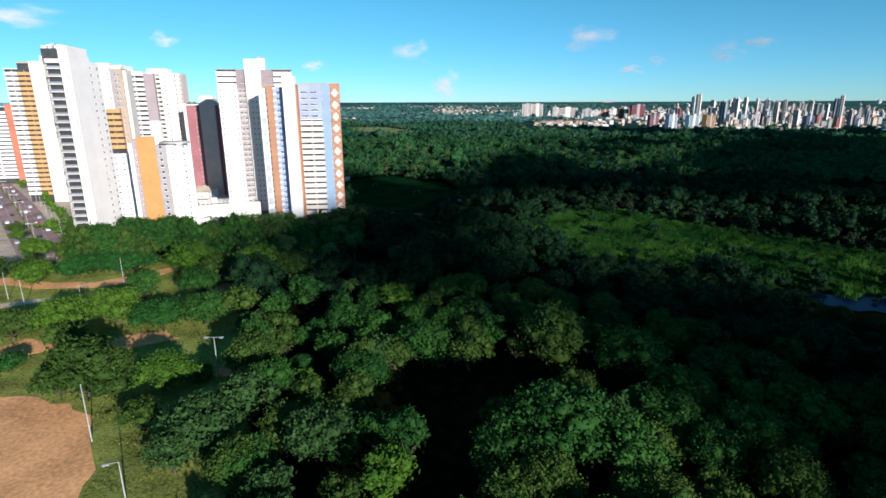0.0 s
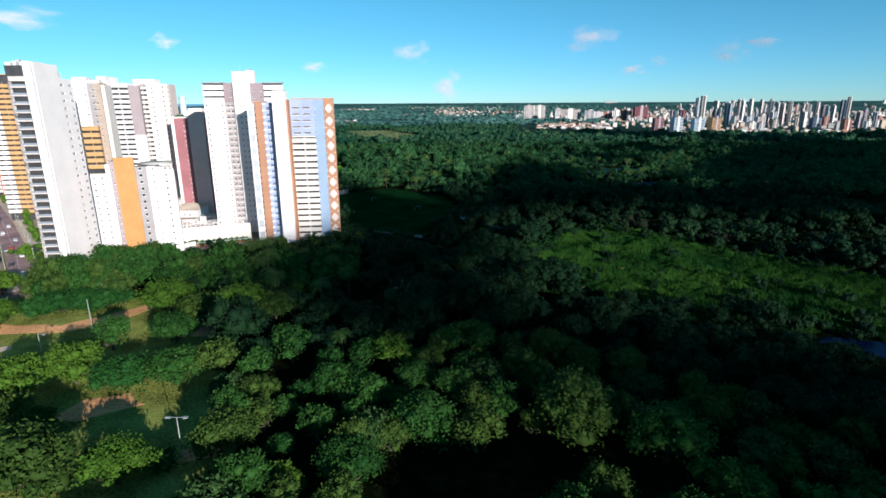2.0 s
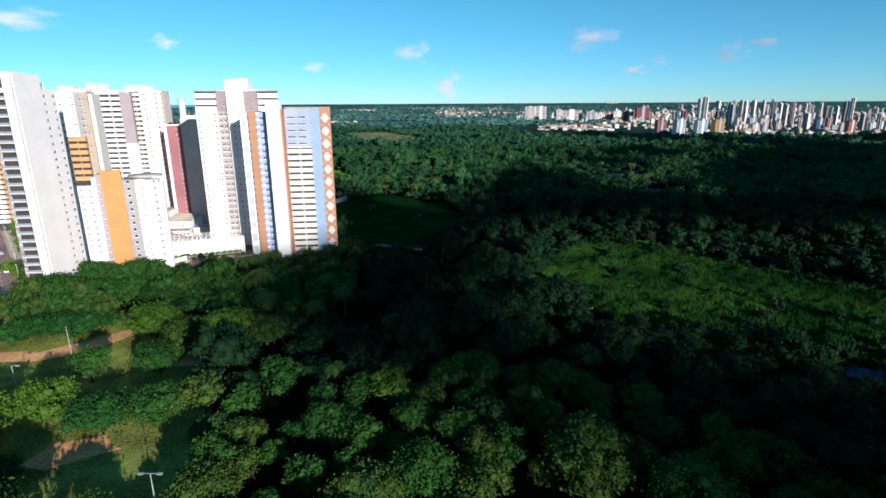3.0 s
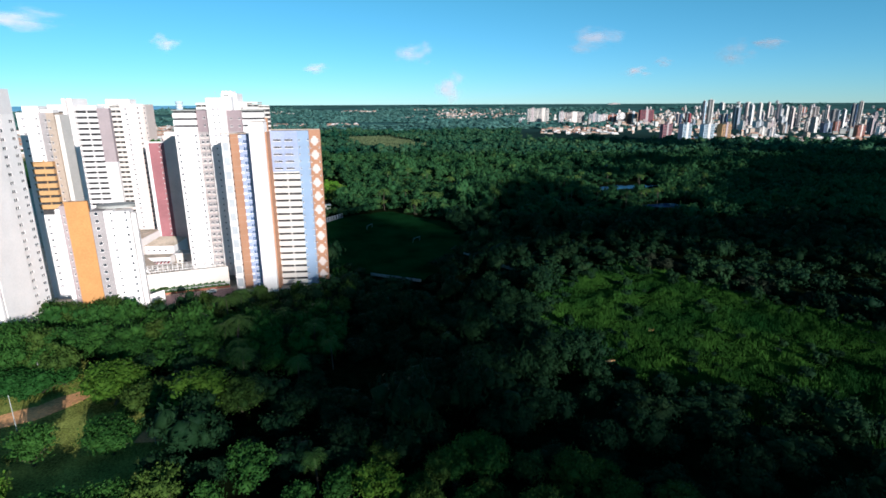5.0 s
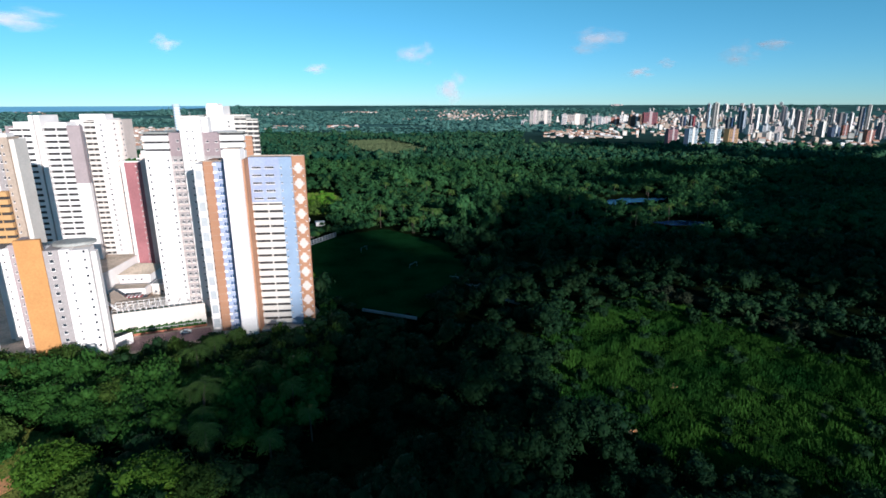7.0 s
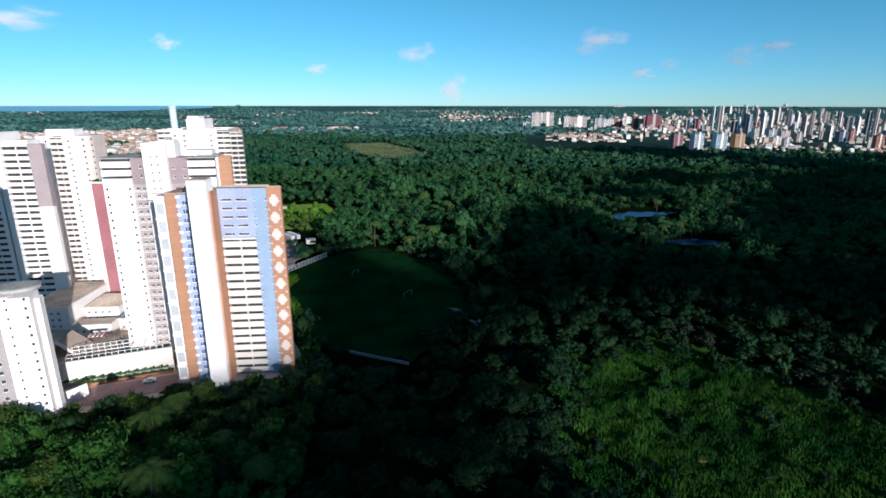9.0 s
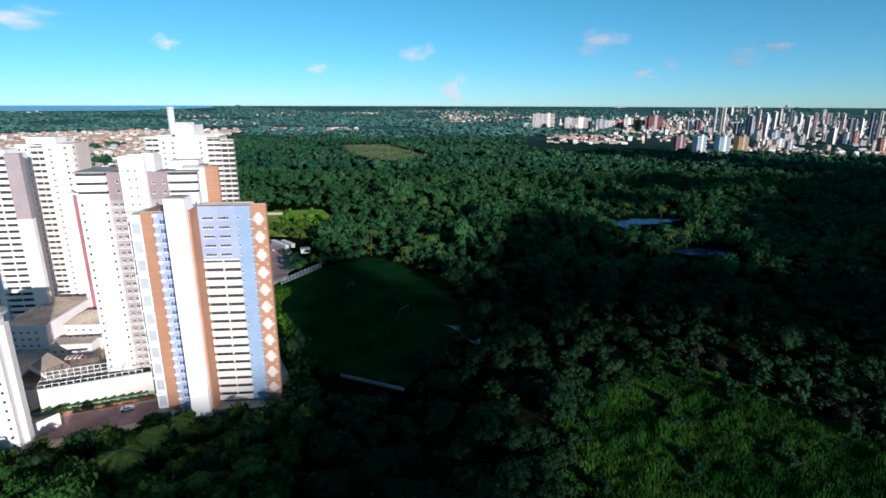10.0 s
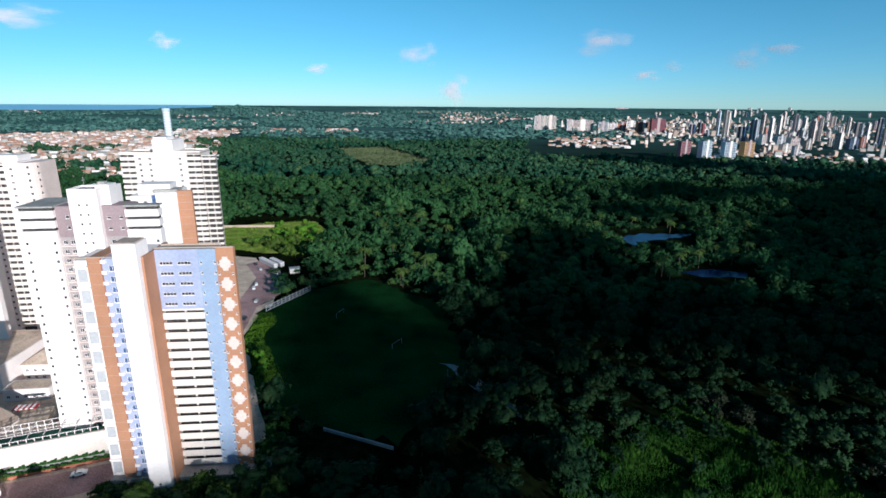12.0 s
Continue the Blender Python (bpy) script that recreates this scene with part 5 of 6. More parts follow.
def houses(name, count, where, seed, label, tall=0.0):
    """Many small houses with tiled or pale roofs, too far off to count."""
    rng = np.random.default_rng(seed)
    V, Q, I = [], [], []
    done = 0
    while done < count:
        x, y = where(rng)
        g = float(ground_z(x, y))
        w, d, h = rng.uniform(6, 15), rng.uniform(6, 11), rng.uniform(2.0, 3.4) + (tall * rng.uniform(0, 1) ** 8)
        a = rng.uniform(-0.3, 0.5)
        ca, sa = math.cos(a), math.sin(a)
        ridge = h + rng.uniform(1.8, 3.2)
        k = int(rng.integers(0, 6))
        pts = [(-w / 2, -d / 2, -1), (w / 2, -d / 2, -1), (w / 2, d / 2, -1), (-w / 2, d / 2, -1), (-w / 2, -d / 2, h), (w / 2, -d / 2, h), (w / 2, d / 2, h), (-w / 2, d / 2, h),
               (-w * 0.55, -d * 0.56, h), (w * 0.55, -d * 0.56, h), (w * 0.55, d * 0.56, h), (-w * 0.55, d * 0.56, h), (-w * 0.5, 0, ridge), (w * 0.5, 0, ridge)]
        o = len(V)
        V += [(x + px * ca - py * sa, y + px * sa + py * ca, g + pz) for px, py, pz in pts]
        walls = [(0, 1, 5, 4), (1, 2, 6, 5), (2, 3, 7, 6), (3, 0, 4, 7)]
        roof = [(8, 9, 13, 12), (10, 11, 12, 13), (9, 10, 13, 13), (11, 8, 12, 12)]
        Q += [tuple(o + i for i in dict.fromkeys(q)) for q in walls + roof]
        I += [(0, 3, 2, 5, 5, 3)[int(rng.integers(0, 6))]] * 4 + [(1 if k < 3 else 5 if k == 3 else 3 if k == 4 else 4)] * 4
        done += 1
    tagged(new(name, mesh_of(name, V, Q, [M["cream"], M["terracotta"], M["pink"], M["concrete"], M["white"], M["tan"]], I)), label, "houses", "", "stuff")


def polar(a0, a1, r0, r1):
    def f(rng):
        a = radians(rng.uniform(a0, a1))
        r = math.sqrt(rng.uniform(r0 * r0, r1 * r1))
        return r * math.sin(a), r * math.cos(a)
    return f


SUBURB_A = (-43, -21, 1040, 2300)
houses("suburb_houses", 4200, polar(*SUBURB_A), 31, "distant low houses with terracotta and white roofs", 9)
houses("suburb_houses", 160, polar(-21, -9, 2150, 2420), 32, "distant row of low terracotta-roofed houses")
houses("suburb_houses", 200, polar(-1, 7, 3000, 4000), 33, "distant low houses with terracotta and white roofs", 16)
houses("suburb_houses", 130, polar(9.5, 17, 1560, 1980), 34, "distant low houses at the edge of the woods")
houses("suburb_houses", 1000, polar(16, 43, 1560, 3600), 35, "distant low houses between the towers", 22)
houses("suburb_houses", 150, polar(23, 43, 1330, 1580), 39, "low houses and sheds in front of the towers", 8)
houses("suburb_houses", 300, polar(10, 22, 2100, 3400), 38, "distant low houses and flats", 22)
hamlet = random.Random(3)
HAMLETS = [(hamlet.uniform(-38, 18), hamlet.uniform(2900, 4300)) for k in range(15)]


def hamlets(rng):
    """A place in one of the villages strung along the far plain."""
    a, r = HAMLETS[int(rng.integers(0, len(HAMLETS)))]
    a, r = radians(a + rng.normal(0, 1.3)), r + rng.normal(0, 60)
    return r * math.sin(a), r * math.cos(a)


houses("suburb_houses", 420, hamlets, 36, "scattered far settlement of low pale houses", 6)
houses("suburb_houses", 60, polar(-33, -27.5, 640, 760), 37, "low houses beyond the towers", 6)


# ---- trees ----
def leaves(rng, lobes, n, size, up=0.1, droop=0.0, three=False):
    """Small bent leaf clumps spread over the skins of the lobes."""
    lobes = np.asarray(lobes)
    w = lobes[:, 3] ** 2
    pick = rng.choice(len(lobes), n, p=w / w.sum())
    d = rng.normal(size=(n, 3))
    d[:, 2] += up * 2
    d /= np.linalg.norm(d, axis=1)[:, None]
    r = lobes[pick, 3:4] * np.minimum(1.5, 0.80 + 0.30 * np.abs(rng.normal(size=(n, 1))))
    c = lobes[pick, :3] + d * r * np.array([1, 1, 0.8])
    nrm = d + rng.normal(size=(n, 3)) * 0.95
    nrm[:, 2] += 0.25
    nrm /= np.linalg.norm(nrm, axis=1)[:, None]
    t = np.cross(nrm, rng.normal(size=(n, 3)))
    t /= np.linalg.norm(t, axis=1)[:, None]
    b = np.cross(nrm, t)
    s = size * rng.uniform(0.45, 1.55, (n, 1))
    k = rng.uniform(0.3, 0.75, (n, 1))
    if three:
        s = s * 1.25
        return np.stack([c - t * s - b * s * k * 0.6, c + t * s - b * s * k * 0.3 - nrm * s * 0.25, c + b * s * k], 1).reshape(-1, 3), np.arange(3 * n).reshape(-1, 3)
    v = np.stack([c - t * s, c - b * s * k - nrm * s * 0.15, c + t * s - nrm * s * (0.2 + droop), c + b * s * k], 1).reshape(-1, 3)
    return v, np.arange(4 * n).reshape(-1, 4)


def cores(rng, lobes, sub, shrink=0.84, rough=0.10):
    bv, bf = ICO[sub]
    V, T = [], []
    for i, (x, y, z, r) in enumerate(lobes):
        j = 1 + rng.normal(0, rough, (len(bv), 1))
        V.append(bv * r * shrink * j * np.array([1, 1, 0.8]) + np.array([x, y, z]))
        T.append(bf + i * len(bv))
    return np.concatenate(V), np.concatenate(T)


def crown_lobes(rng, rad, high, base, n, flat=0.5):
    """A broad body with smaller lobes bulging out of it, lower towards the rim."""
    out = [(rng.normal(0, rad * 0.08), rng.normal(0, rad * 0.08), base + high * 0.42, rad * 0.60)]
    for k in range(n):
        a = rng.uniform(0, 2 * np.pi)
        q = math.sqrt(rng.uniform(0.05, 1.0))
        r = rad * rng.uniform(0.17, 0.36)
        d = rad * 0.76 * q
        z = base + high * (0.22 + 0.56 * math.sqrt(1.02 - q * q)) + rng.normal(0, high * 0.07)
        out.append((d * math.cos(a), d * math.sin(a), z, r))
    return out


def limb(p, q, r0, r1, n=6):
    p, q = np.array(p, float), np.array(q, float)
    d = (q - p) / np.linalg.norm(q - p)
    a = np.cross(d, (0.3, 0.9, 0.2))
    a /= np.linalg.norm(a)
    b = np.cross(d, a)
    V = [p + (a * math.cos(2 * math.pi * k / n) + b * math.sin(2 * math.pi * k / n)) * r0 for k in range(n)]
    V += [q + (a * math.cos(2 * math.pi * k / n) + b * math.sin(2 * math.pi * k / n)) * r1 for k in range(n)]
    return V, [(k, (k + 1) % n, n + (k + 1) % n, n + k) for k in range(n)]


def trunk_mesh(rng, base, rad, thick):
    V, F = [], []

    def add(p, q, r0, r1):
        v, f = limb(p, q, r0, r1)
        F.extend(tuple(i + len(V) for i in g) for g in f)
        V.extend(v)
    bend = (rng.normal(0, 0.3), rng.normal(0, 0.3), base * 0.55)
    add((0, 0, -0.3), bend, thick, thick * 0.8)
    fork = (bend[0] * 1.4, bend[1] * 1.4, base * 0.8)
    add(bend, fork, thick * 0.8, thick * 0.65)
    for k in range(5):
        a = 2 * math.pi * k / 5 + rng.uniform(-0.4, 0.4)
        add(fork, (rad * 0.5 * math.cos(a), rad * 0.5 * math.sin(a), base + rng.uniform(0.8, 2.2)), thick * 0.5, thick * 0.18)
    return mesh_of("trunk", V, F, [M["bark"]])


def tree_kind(name, seed, mat, rad, high, base, n, nleaf, size, label, droop=0.0):
    rng = np.random.default_rng(seed)
    lobes = crown_lobes(rng, rad, high, base, n)
    lv, lq = leaves(rng, lobes, nleaf, size, droop=droop)
    cv, ct = cores(rng, lobes, 1, 0.70, 0.2)
    V = np.concatenate([lv, cv])
    crown = mesh_np("crown", V, lq, ct + len(lv), [M[mat]])
    return name, trunk_mesh(rng, base, rad, 0.22 + rad * 0.03), crown, label


def palm_kind(seed, h, label):
    rng = np.random.default_rng(seed)
    V, F = [], []
    lean = rng.normal(0, 0.4, 2)
    for k in range(4):
        v, f = limb((lean[0] * (k / 4) ** 2, lean[1] * (k / 4) ** 2, h * k / 4 - 0.2), (lean[0] * ((k + 1) / 4) ** 2, lean[1] * ((k + 1) / 4) ** 2, h * (k + 1) / 4), 0.24 - 0.02 * k, 0.22 - 0.02 * k)
        F += [tuple(i + len(V) for i in g) for g in f]
        V += v
    trunk = mesh_of("trunk", V, F, [M["bark"]])
    V, Q = [], []
    for k in range(17):
        a = 2 * math.pi * k / 17 + rng.uniform(-0.15, 0.15)
        rise = rng.uniform(-0.35, 1.25)
        L = rng.uniform(3.2, 4.4)
        pts = []
        for s in range(7):
            q = s / 6
            pts.append(np.array([lean[0] + math.cos(a) * L * q * (1 - 0.15 * q), lean[1] + math.sin(a) * L * q * (1 - 0.15 * q), h + rise * 2.4 * q - (1.5 + 0.5 * rise) * 1.5 * q * q]))
        side = np.array([-math.sin(a), math.cos(a), 0])
        for s in range(1, 7):
            d = pts[s] - pts[s - 1]
            for sg in (-1, 1):
                for e in (0.0, 0.5):
                    p = pts[s - 1] + d * e
                    w = 0.95 * math.sin(math.pi * min(0.95, (s - 0.5 + e) / 6.4)) + 0.15
                    o = len(V)
                    V += [p, p + d * 0.24, p + d * 0.85 + side * sg * w * 0.8 + np.array([0, 0, -0.3 * w]), p + d * 0.72 + side * sg * w * 0.8 + np.array([0, 0, -0.32 * w])]
                    Q.append((o, o + 1, o + 2, o + 3))
    return "palm_tree", trunk, mesh_of("crown", V, Q, [M["frond"]]), label


def kinds(name, word, label, seed, mat, rad, high, base, n, nleaf, size, count, droop=0.0):
    return [tree_kind(word, seed + k, mat, rad, high, base, n, nleaf, size, label, droop) for k in range(count)]


KINDS = {
    "deep": kinds("deep", "tree", "deep green broadleaf tree with a dense rounded crown", 100, "leaf_deep", 4.4, 6.6, 1.2, 18, 1900, 0.25, 4),
    "olive": kinds("olive", "tree", "olive green broadleaf tree with an uneven crown", 110, "leaf_olive", 4.5, 6.2, 1.3, 18, 1900, 0.24, 4),
    "lime": kinds("lime", "tree", "bright lime green broadleaf tree in full sun", 120, "leaf_lime", 4.4, 5.8, 1.2, 18, 1900, 0.24, 2),
    "dark": kinds("dark", "tree", "dark glossy green tree with a dense clipped crown", 130, "leaf_dark", 4.5, 4.6, 0.6, 18, 1900, 0.23, 2),
    "feather": kinds("feather", "tree", "feathery green tree with drooping leaf sprays", 140, "leaf_spray", 4.4, 6.6, 1.4, 18, 1900, 0.32, 2, 0.7),
    "grand deep": kinds("grand", "tree", "large deep green broadleaf tree with a domed crown", 200, "leaf_deep", 7.0, 8.6, 1.8, 40, 5000, 0.29, 3),
    "grand olive": kinds("grand", "tree", "large olive green shade tree with a broad crown", 210, "leaf_olive", 7.0, 8.2, 1.8, 40, 5000, 0.29, 3),
    "grand lime": kinds("grand", "tree", "large bright green shade tree in full sun", 220, "leaf_lime", 7.0, 8.2, 1.6, 40, 5000, 0.29, 2),
    "grand dark": kinds("grand", "tree", "dark glossy green tree with a wide clipped crown", 230, "leaf_dark", 7.0, 6.0, 0.8, 40, 5000, 0.27, 2),
    "grand feather": kinds("grand", "tree", "large feathery green tree with drooping leaf sprays", 240, "leaf_spray", 7.0, 9.2, 1.8, 40, 4600, 0.36, 2, 0.7),
    "pale": kinds("pale", "shrub", "grey-green shrub at the meadow's edge", 160, "leaf_pale", 3.0, 3.4, 0.3, 9, 900, 0.26, 1),
    "palm": [palm_kind(170, 9.0, "coconut palm with arching fronds"), palm_kind(171, 7.0, "coconut palm with arching fronds")],
}
MASTERS = {}


def plant(kind, x, y, scale=1.0, seed=0, high=1.0):
    """One tree, copied from the first of its kind."""
    rng = random.Random(seed)
    k = rng.randrange(len(KINDS[kind]))
    m = pose(x, y, 0, 0, 0, rng.uniform(0, 360)) @ Matrix.Diagonal((scale, scale * rng.uniform(0.92, 1.08), scale * high, 1))
    if (kind, k) not in MASTERS:
        name, trunk, crown, label = KINDS[kind][k]
        t = thing(name, 0, 0, 0, 0, label, "palm" if kind == "palm" else "shrub" if kind == "pale" else "tree", "trees of the park and wood")
        put("trunk", trunk, t)
        put("crown", crown, t)
        MASTERS[(kind, k)] = t
        t.matrix_basis = m
        return t
    src = MASTERS[(kind, k)]
    c = copy_thing(src, Matrix.Identity(4))
    c.matrix_basis = m
    return c


PLACED = []


def place(kind, x, y, scale=1.0, high=1.0):
    plant(kind, x, y, scale, len(PLACED) + 7, high)
    PLACED.append((x, y, 4.5 * scale))


# trees of the park that stand out one by one
for kind, x, y, s in (
        ("dark", -136, 186, 1.52), ("dark", -131, 189, 1.62), ("dark", -124, 190, 1.60), ("dark", -118, 192, 1.59), ("dark", -115, 197, 1.11), ("dark", -138, 196, 1.32),
        ("dark", -127, 200, 1.30), ("lime", -165, 206, 1.44), ("lime", -143, 176, 1.35), ("lime", -93, 186, 2.0), ("deep", -102, 209, 1.7), ("olive", -98, 219, 1.62), ("lime", -67, 182, 2.0),
        ("olive", -80, 181, 1.5), ("deep", -80, 164, 1.5), ("deep", -96, 160, 1.2), ("lime", -103, 133, 1.75), ("lime", -94, 141, 1.7), ("dark", -80, 139, 1.7), ("deep", -68, 140, 1.5), ("deep", -86, 118, 0.9),
        ("olive", -96, 123, 1.09), ("wide", -76, 101, 2.09), ("wide", -83, 102, 1.02), ("lime", -61, 104, 1.40), ("olive", -58, 89, 0.91), ("olive", -115, 130, 1.39),
        ("dark", -103, 113, 0.94), ("dark", -55, 108, 0.83), ("olive", -44, 112, 1.56), ("olive", -59, 145, 1.33), ("deep", -48, 141, 1.09), ("olive", -56, 182, 1.51),
        ("deep", -42, 152, 1.33), ("feather", -43, 83, 1.56), ("feather", -38, 91, 1.30), ("feather", -46, 77, 0.97), ("feather", -22, 81, 1.44), ("lime", -9, 70, 1.20),
        ("olive", -16, 67, 0.82), ("deep", -18, 103, 1.42), ("lime", -29, 101, 0.81), ("olive", -24, 89, 0.93), ("deep", -5, 116, 1.63), ("lime", -14, 147, 1.25),
        ("olive", 6, 113, 1.22), ("olive", 27, 119, 2.08), ("deep", 43, 110, 1.82), ("deep", 20, 80, 2.14), ("deep", 11, 76, 1.52), ("deep", 30, 76, 1.69),
        ("deep", 42, 86, 1.43), ("lime", 24, 67, 0.48), ("olive", -161, 230, 1.88), ("olive", -153, 238, 1.90), ("olive", -138, 235, 1.83), ("olive", -128, 241, 1.72),
        ("deep", -27, 117, 0.99), ("olive", -40, 120, 0.99), ("feather", -27, 68, 0.97), ("palm", -28, 152, 0.9), ("palm", -44, 196, 1.1),
        ("palm", -36, 206, 1.0), ("palm", -58, 232, 1.0), ("palm", -49, 240, 1.1), ("palm", -66, 206, 1.0), ("palm", -78, 260, 1.0), ("palm", -130, 266, 0.7),
        ("palm", -122, 270, 0.6), ("lime", -167, 207, 1.2), ("olive", -150, 181, 1.2), ("olive", -158, 176, 1.3), ("lime", -196, 236, 0.8), ("olive", -208, 250, 0.8), ("palm", -82, 239, 1.5), ("palm", -68, 212, 1.5), ("palm", -81, 250, 1.3), ("palm", -45, 220, 1.3), ("palm", -73, 214, 1.2), ("palm", -60, 196, 1.2)):
    kind = "olive" if kind == "wide" else kind
    if s < 1.35 or kind == "palm":
        place(kind, x, y, s * 1.1, 0.8 if kind == "dark" else 1.0)
    else:
        place("grand " + kind, x, y, s / 1.5, 0.92)
# the belt of tall trees at the foot of the white tower
for k in range(3, 8):
    place(("grand olive", "grand deep", "grand deep")[k % 3], -162 + 5.4 * k, 206 + 2.2 * math.sin(k * 2.1) + 0.5 * k, 1.25 - 0.02 * k, 1.25 - 0.03 * k)
for k in range(2, 9):
    place(("olive", "deep", "olive", "deep")[k % 4], -157 + 5.0 * k, 197 + 2.0 * math.sin(k * 1.3) + 0.5 * k, 1.2 + 0.15 * math.sin(k * 1.7), 1.2)
for k in range(4):
    place("lime" if k % 2 else "olive", -172 - 9 * k, 243 + 11 * k, 0.55, 1.0)


def wood_points(rng, x0, x1, y0, y1, step, polys, keep=None):
    """Uneven rows of places for trees, with glades, roads and water left open."""
    gx, gy = np.meshgrid(np.arange(x0, x1, step), np.arange(y0, y1, step))
    p = np.stack([gx.ravel(), gy.ravel()], 1) + rng.normal(0, 0.42, (gx.size, 2)) * step
    ok = rng.uniform(0, 1, len(p)) > 0.07
    for q in polys:
        ok &= ~inside(p[:, 0], p[:, 1], q)
    if keep is not None:
        ok &= keep(p[:, 0], p[:, 1])
    return p[ok]


GAP = [(-16, 97), (-8, 104), (10, 115), (31, 123), (34, 112), (19, 101), (7, 89), (4, 70), (-4, 71), (-5, 83), (-13, 86)]
SHORE = [(96, 162), (126, 128), (175, 92), (205, 130), (110, 178)]
OPEN = [LAWN_N, [(-46, 282), (-6, 278), (-6, 300), (-40, 304)], [(-200, 640), (-120, 640), (-85, 560), (-95, 480), (-110, 474), (-134, 506), (-190, 520)], [(140, 520), (200, 530), (215, 596), (146, 590)], [(152, 446), (200, 446), (210, 486), (158, 488)], [(-140, 1010), (-30, 1060), (-60, 1180), (-230, 1330)], SHORE, GAP, PARK, PITCH, MEADOW, LAGOON, POND_A, POND_B, GLADE, PLOT, [(-300, 100), (-150, 60), (-150, 206), (-240, 182), (-420, 300)]]
rng = np.random.default_rng(77)
near = wood_points(rng, -60, 130, 52, 262, 7.6, OPEN)
order = np.argsort(np.hypot(near[:, 0] - 2, (near[:, 1] - 60) * 0.9))
near = near[order]
used = np.array([(a, b) for a, b, c in PLACED])
room = np.array([c for a, b, c in PLACED])
singles, rest = [], []
for x, y in near:
    if (np.hypot(used[:, 0] - x, used[:, 1] - y) < room * 0.85 + 1.5).any():
        continue
    (singles if len(singles) < 150 else rest).append((x, y))
pick = random.Random(9)
for x, y in singles:
    kind = pick.choice(["deep", "deep", "olive", "deep", "olive", "feather", "dark"])
    big = pick.uniform(0.8, 1.35)
    if big > 1.18:
        place("grand " + kind, x, y, big / 1.6, pick.uniform(0.9, 1.15))
    else:
        place(kind, x, y, big, pick.uniform(0.8, 1.25))
# shrubs along the far side of the meadow
for k in range(34):
    f = k / 33
    place("pale", 98 + 92 * f + pick.uniform(-4, 4), 326 - 112 * f + pick.uniform(-4, 6), pick.uniform(0.7, 1.6))


# ---- woods further off: too many to count ----
def wood(name, points, sizes, seed, nleaf, leaf, nlobe, sub, mat, label, base=0.45, tall=1.0, solid=0.84, wave=0.0):
    rng = np.random.default_rng(seed)
    protos = []
    for k in range(14):
        lobes = crown_lobes(rng, 1.0, 1.15, base, nlobe)
        lobes = [(x, y, z, r * 1.12) for x, y, z, r in lobes]
        cv, ct = cores(rng, lobes, sub, solid, 0.24)
        if nleaf:
            lv, lt = leaves(rng, lobes, nleaf, leaf, three=True)
            cv, ct = np.concatenate([lv, cv]), np.concatenate([lt, ct + len(lv)])
        protos.append((cv, ct))
    Vs, Ts = [], []
    o = 0
    for (x, y), s in zip(points, sizes):
        cv, ct = protos[rng.integers(0, 14)]
        a = rng.uniform(0, 2 * np.pi)
        w = rng.uniform(0.8, 1.25)
        lush = noise.noise(Vector((x * wave, y * wave, seed))) + 0.6 * noise.noise(Vector((x * wave * 3, y * wave * 3, seed + 9)))
        if lush < -0.62 and wave:
            continue
        s *= 1.0 + 0.55 * max(-0.7, min(0.9, lush))
        high = tall * rng.choice([0.75, 0.9, 1.0, 1.15, 1.45]) * (1.0 + 0.35 * max(-0.5, min(1.0, lush)))
        R = np.array([[math.cos(a) * w, -math.sin(a), 0], [math.sin(a) * w, math.cos(a), 0], [0, 0, high]])
        v = cv @ R.T * s + np.array([x, y, float(ground_z(x, y))])
        Vs.append(v)
        Ts.append(ct + o)
        o += len(v)
    me = mesh_np(name, np.concatenate(Vs), [], np.concatenate(Ts), [M[mat]])
    tagged(new(name, me), label, "woodland", "", "stuff")


mid = wood_points(rng, -110, 290, 150, 420, 7.6, OPEN, lambda x, y: (np.abs(x) < 0.95 * y + 20) & ~((x > -60) & (x < 130) & (y < 262)))
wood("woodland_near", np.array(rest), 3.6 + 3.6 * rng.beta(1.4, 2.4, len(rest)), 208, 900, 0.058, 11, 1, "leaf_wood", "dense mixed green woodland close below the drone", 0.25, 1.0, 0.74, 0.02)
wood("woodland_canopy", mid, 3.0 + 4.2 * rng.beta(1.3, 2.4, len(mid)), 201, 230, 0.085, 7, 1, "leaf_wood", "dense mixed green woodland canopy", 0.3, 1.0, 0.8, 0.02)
behind = wood_points(rng, -45, 150, -90, 54, 9.0, [PARK])
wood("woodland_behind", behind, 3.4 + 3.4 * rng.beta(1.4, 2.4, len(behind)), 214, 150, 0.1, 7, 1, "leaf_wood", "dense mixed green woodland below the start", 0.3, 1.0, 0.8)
fringe = wood_points(rng, -150, -40, 205, 285, 5.2, [PARK, MEADOW, [(-150, 206), (-136, 262), (-100, 280), (-52, 272), (-48, 290), (-160, 300)]], lambda x, y: (y < 262 + (x + 94) * 0.3) & (x > -152 + (y - 205) * 0.42))
scrub = fringe[:, 1] > 238
wood("woodland_fringe", fringe[scrub], rng.uniform(2.8, 4.6, scrub.sum()), 202, 420, 0.08, 9, 1, "leaf_olive", "belt of olive green scrub in front of the towers", 0.3, 1.0, 0.74)
wood("woodland_fringe", fringe[~scrub], rng.uniform(3.6, 6.2, (~scrub).sum()), 216, 520, 0.07, 10, 1, "leaf_deep", "deep green trees between the park and the towers", 0.4, 1.15, 0.74)
far1 = wood_points(rng, -760, 760, 420, 900, 8.4, OPEN, lambda x, y: np.abs(x) < 0.9 * y + 10)
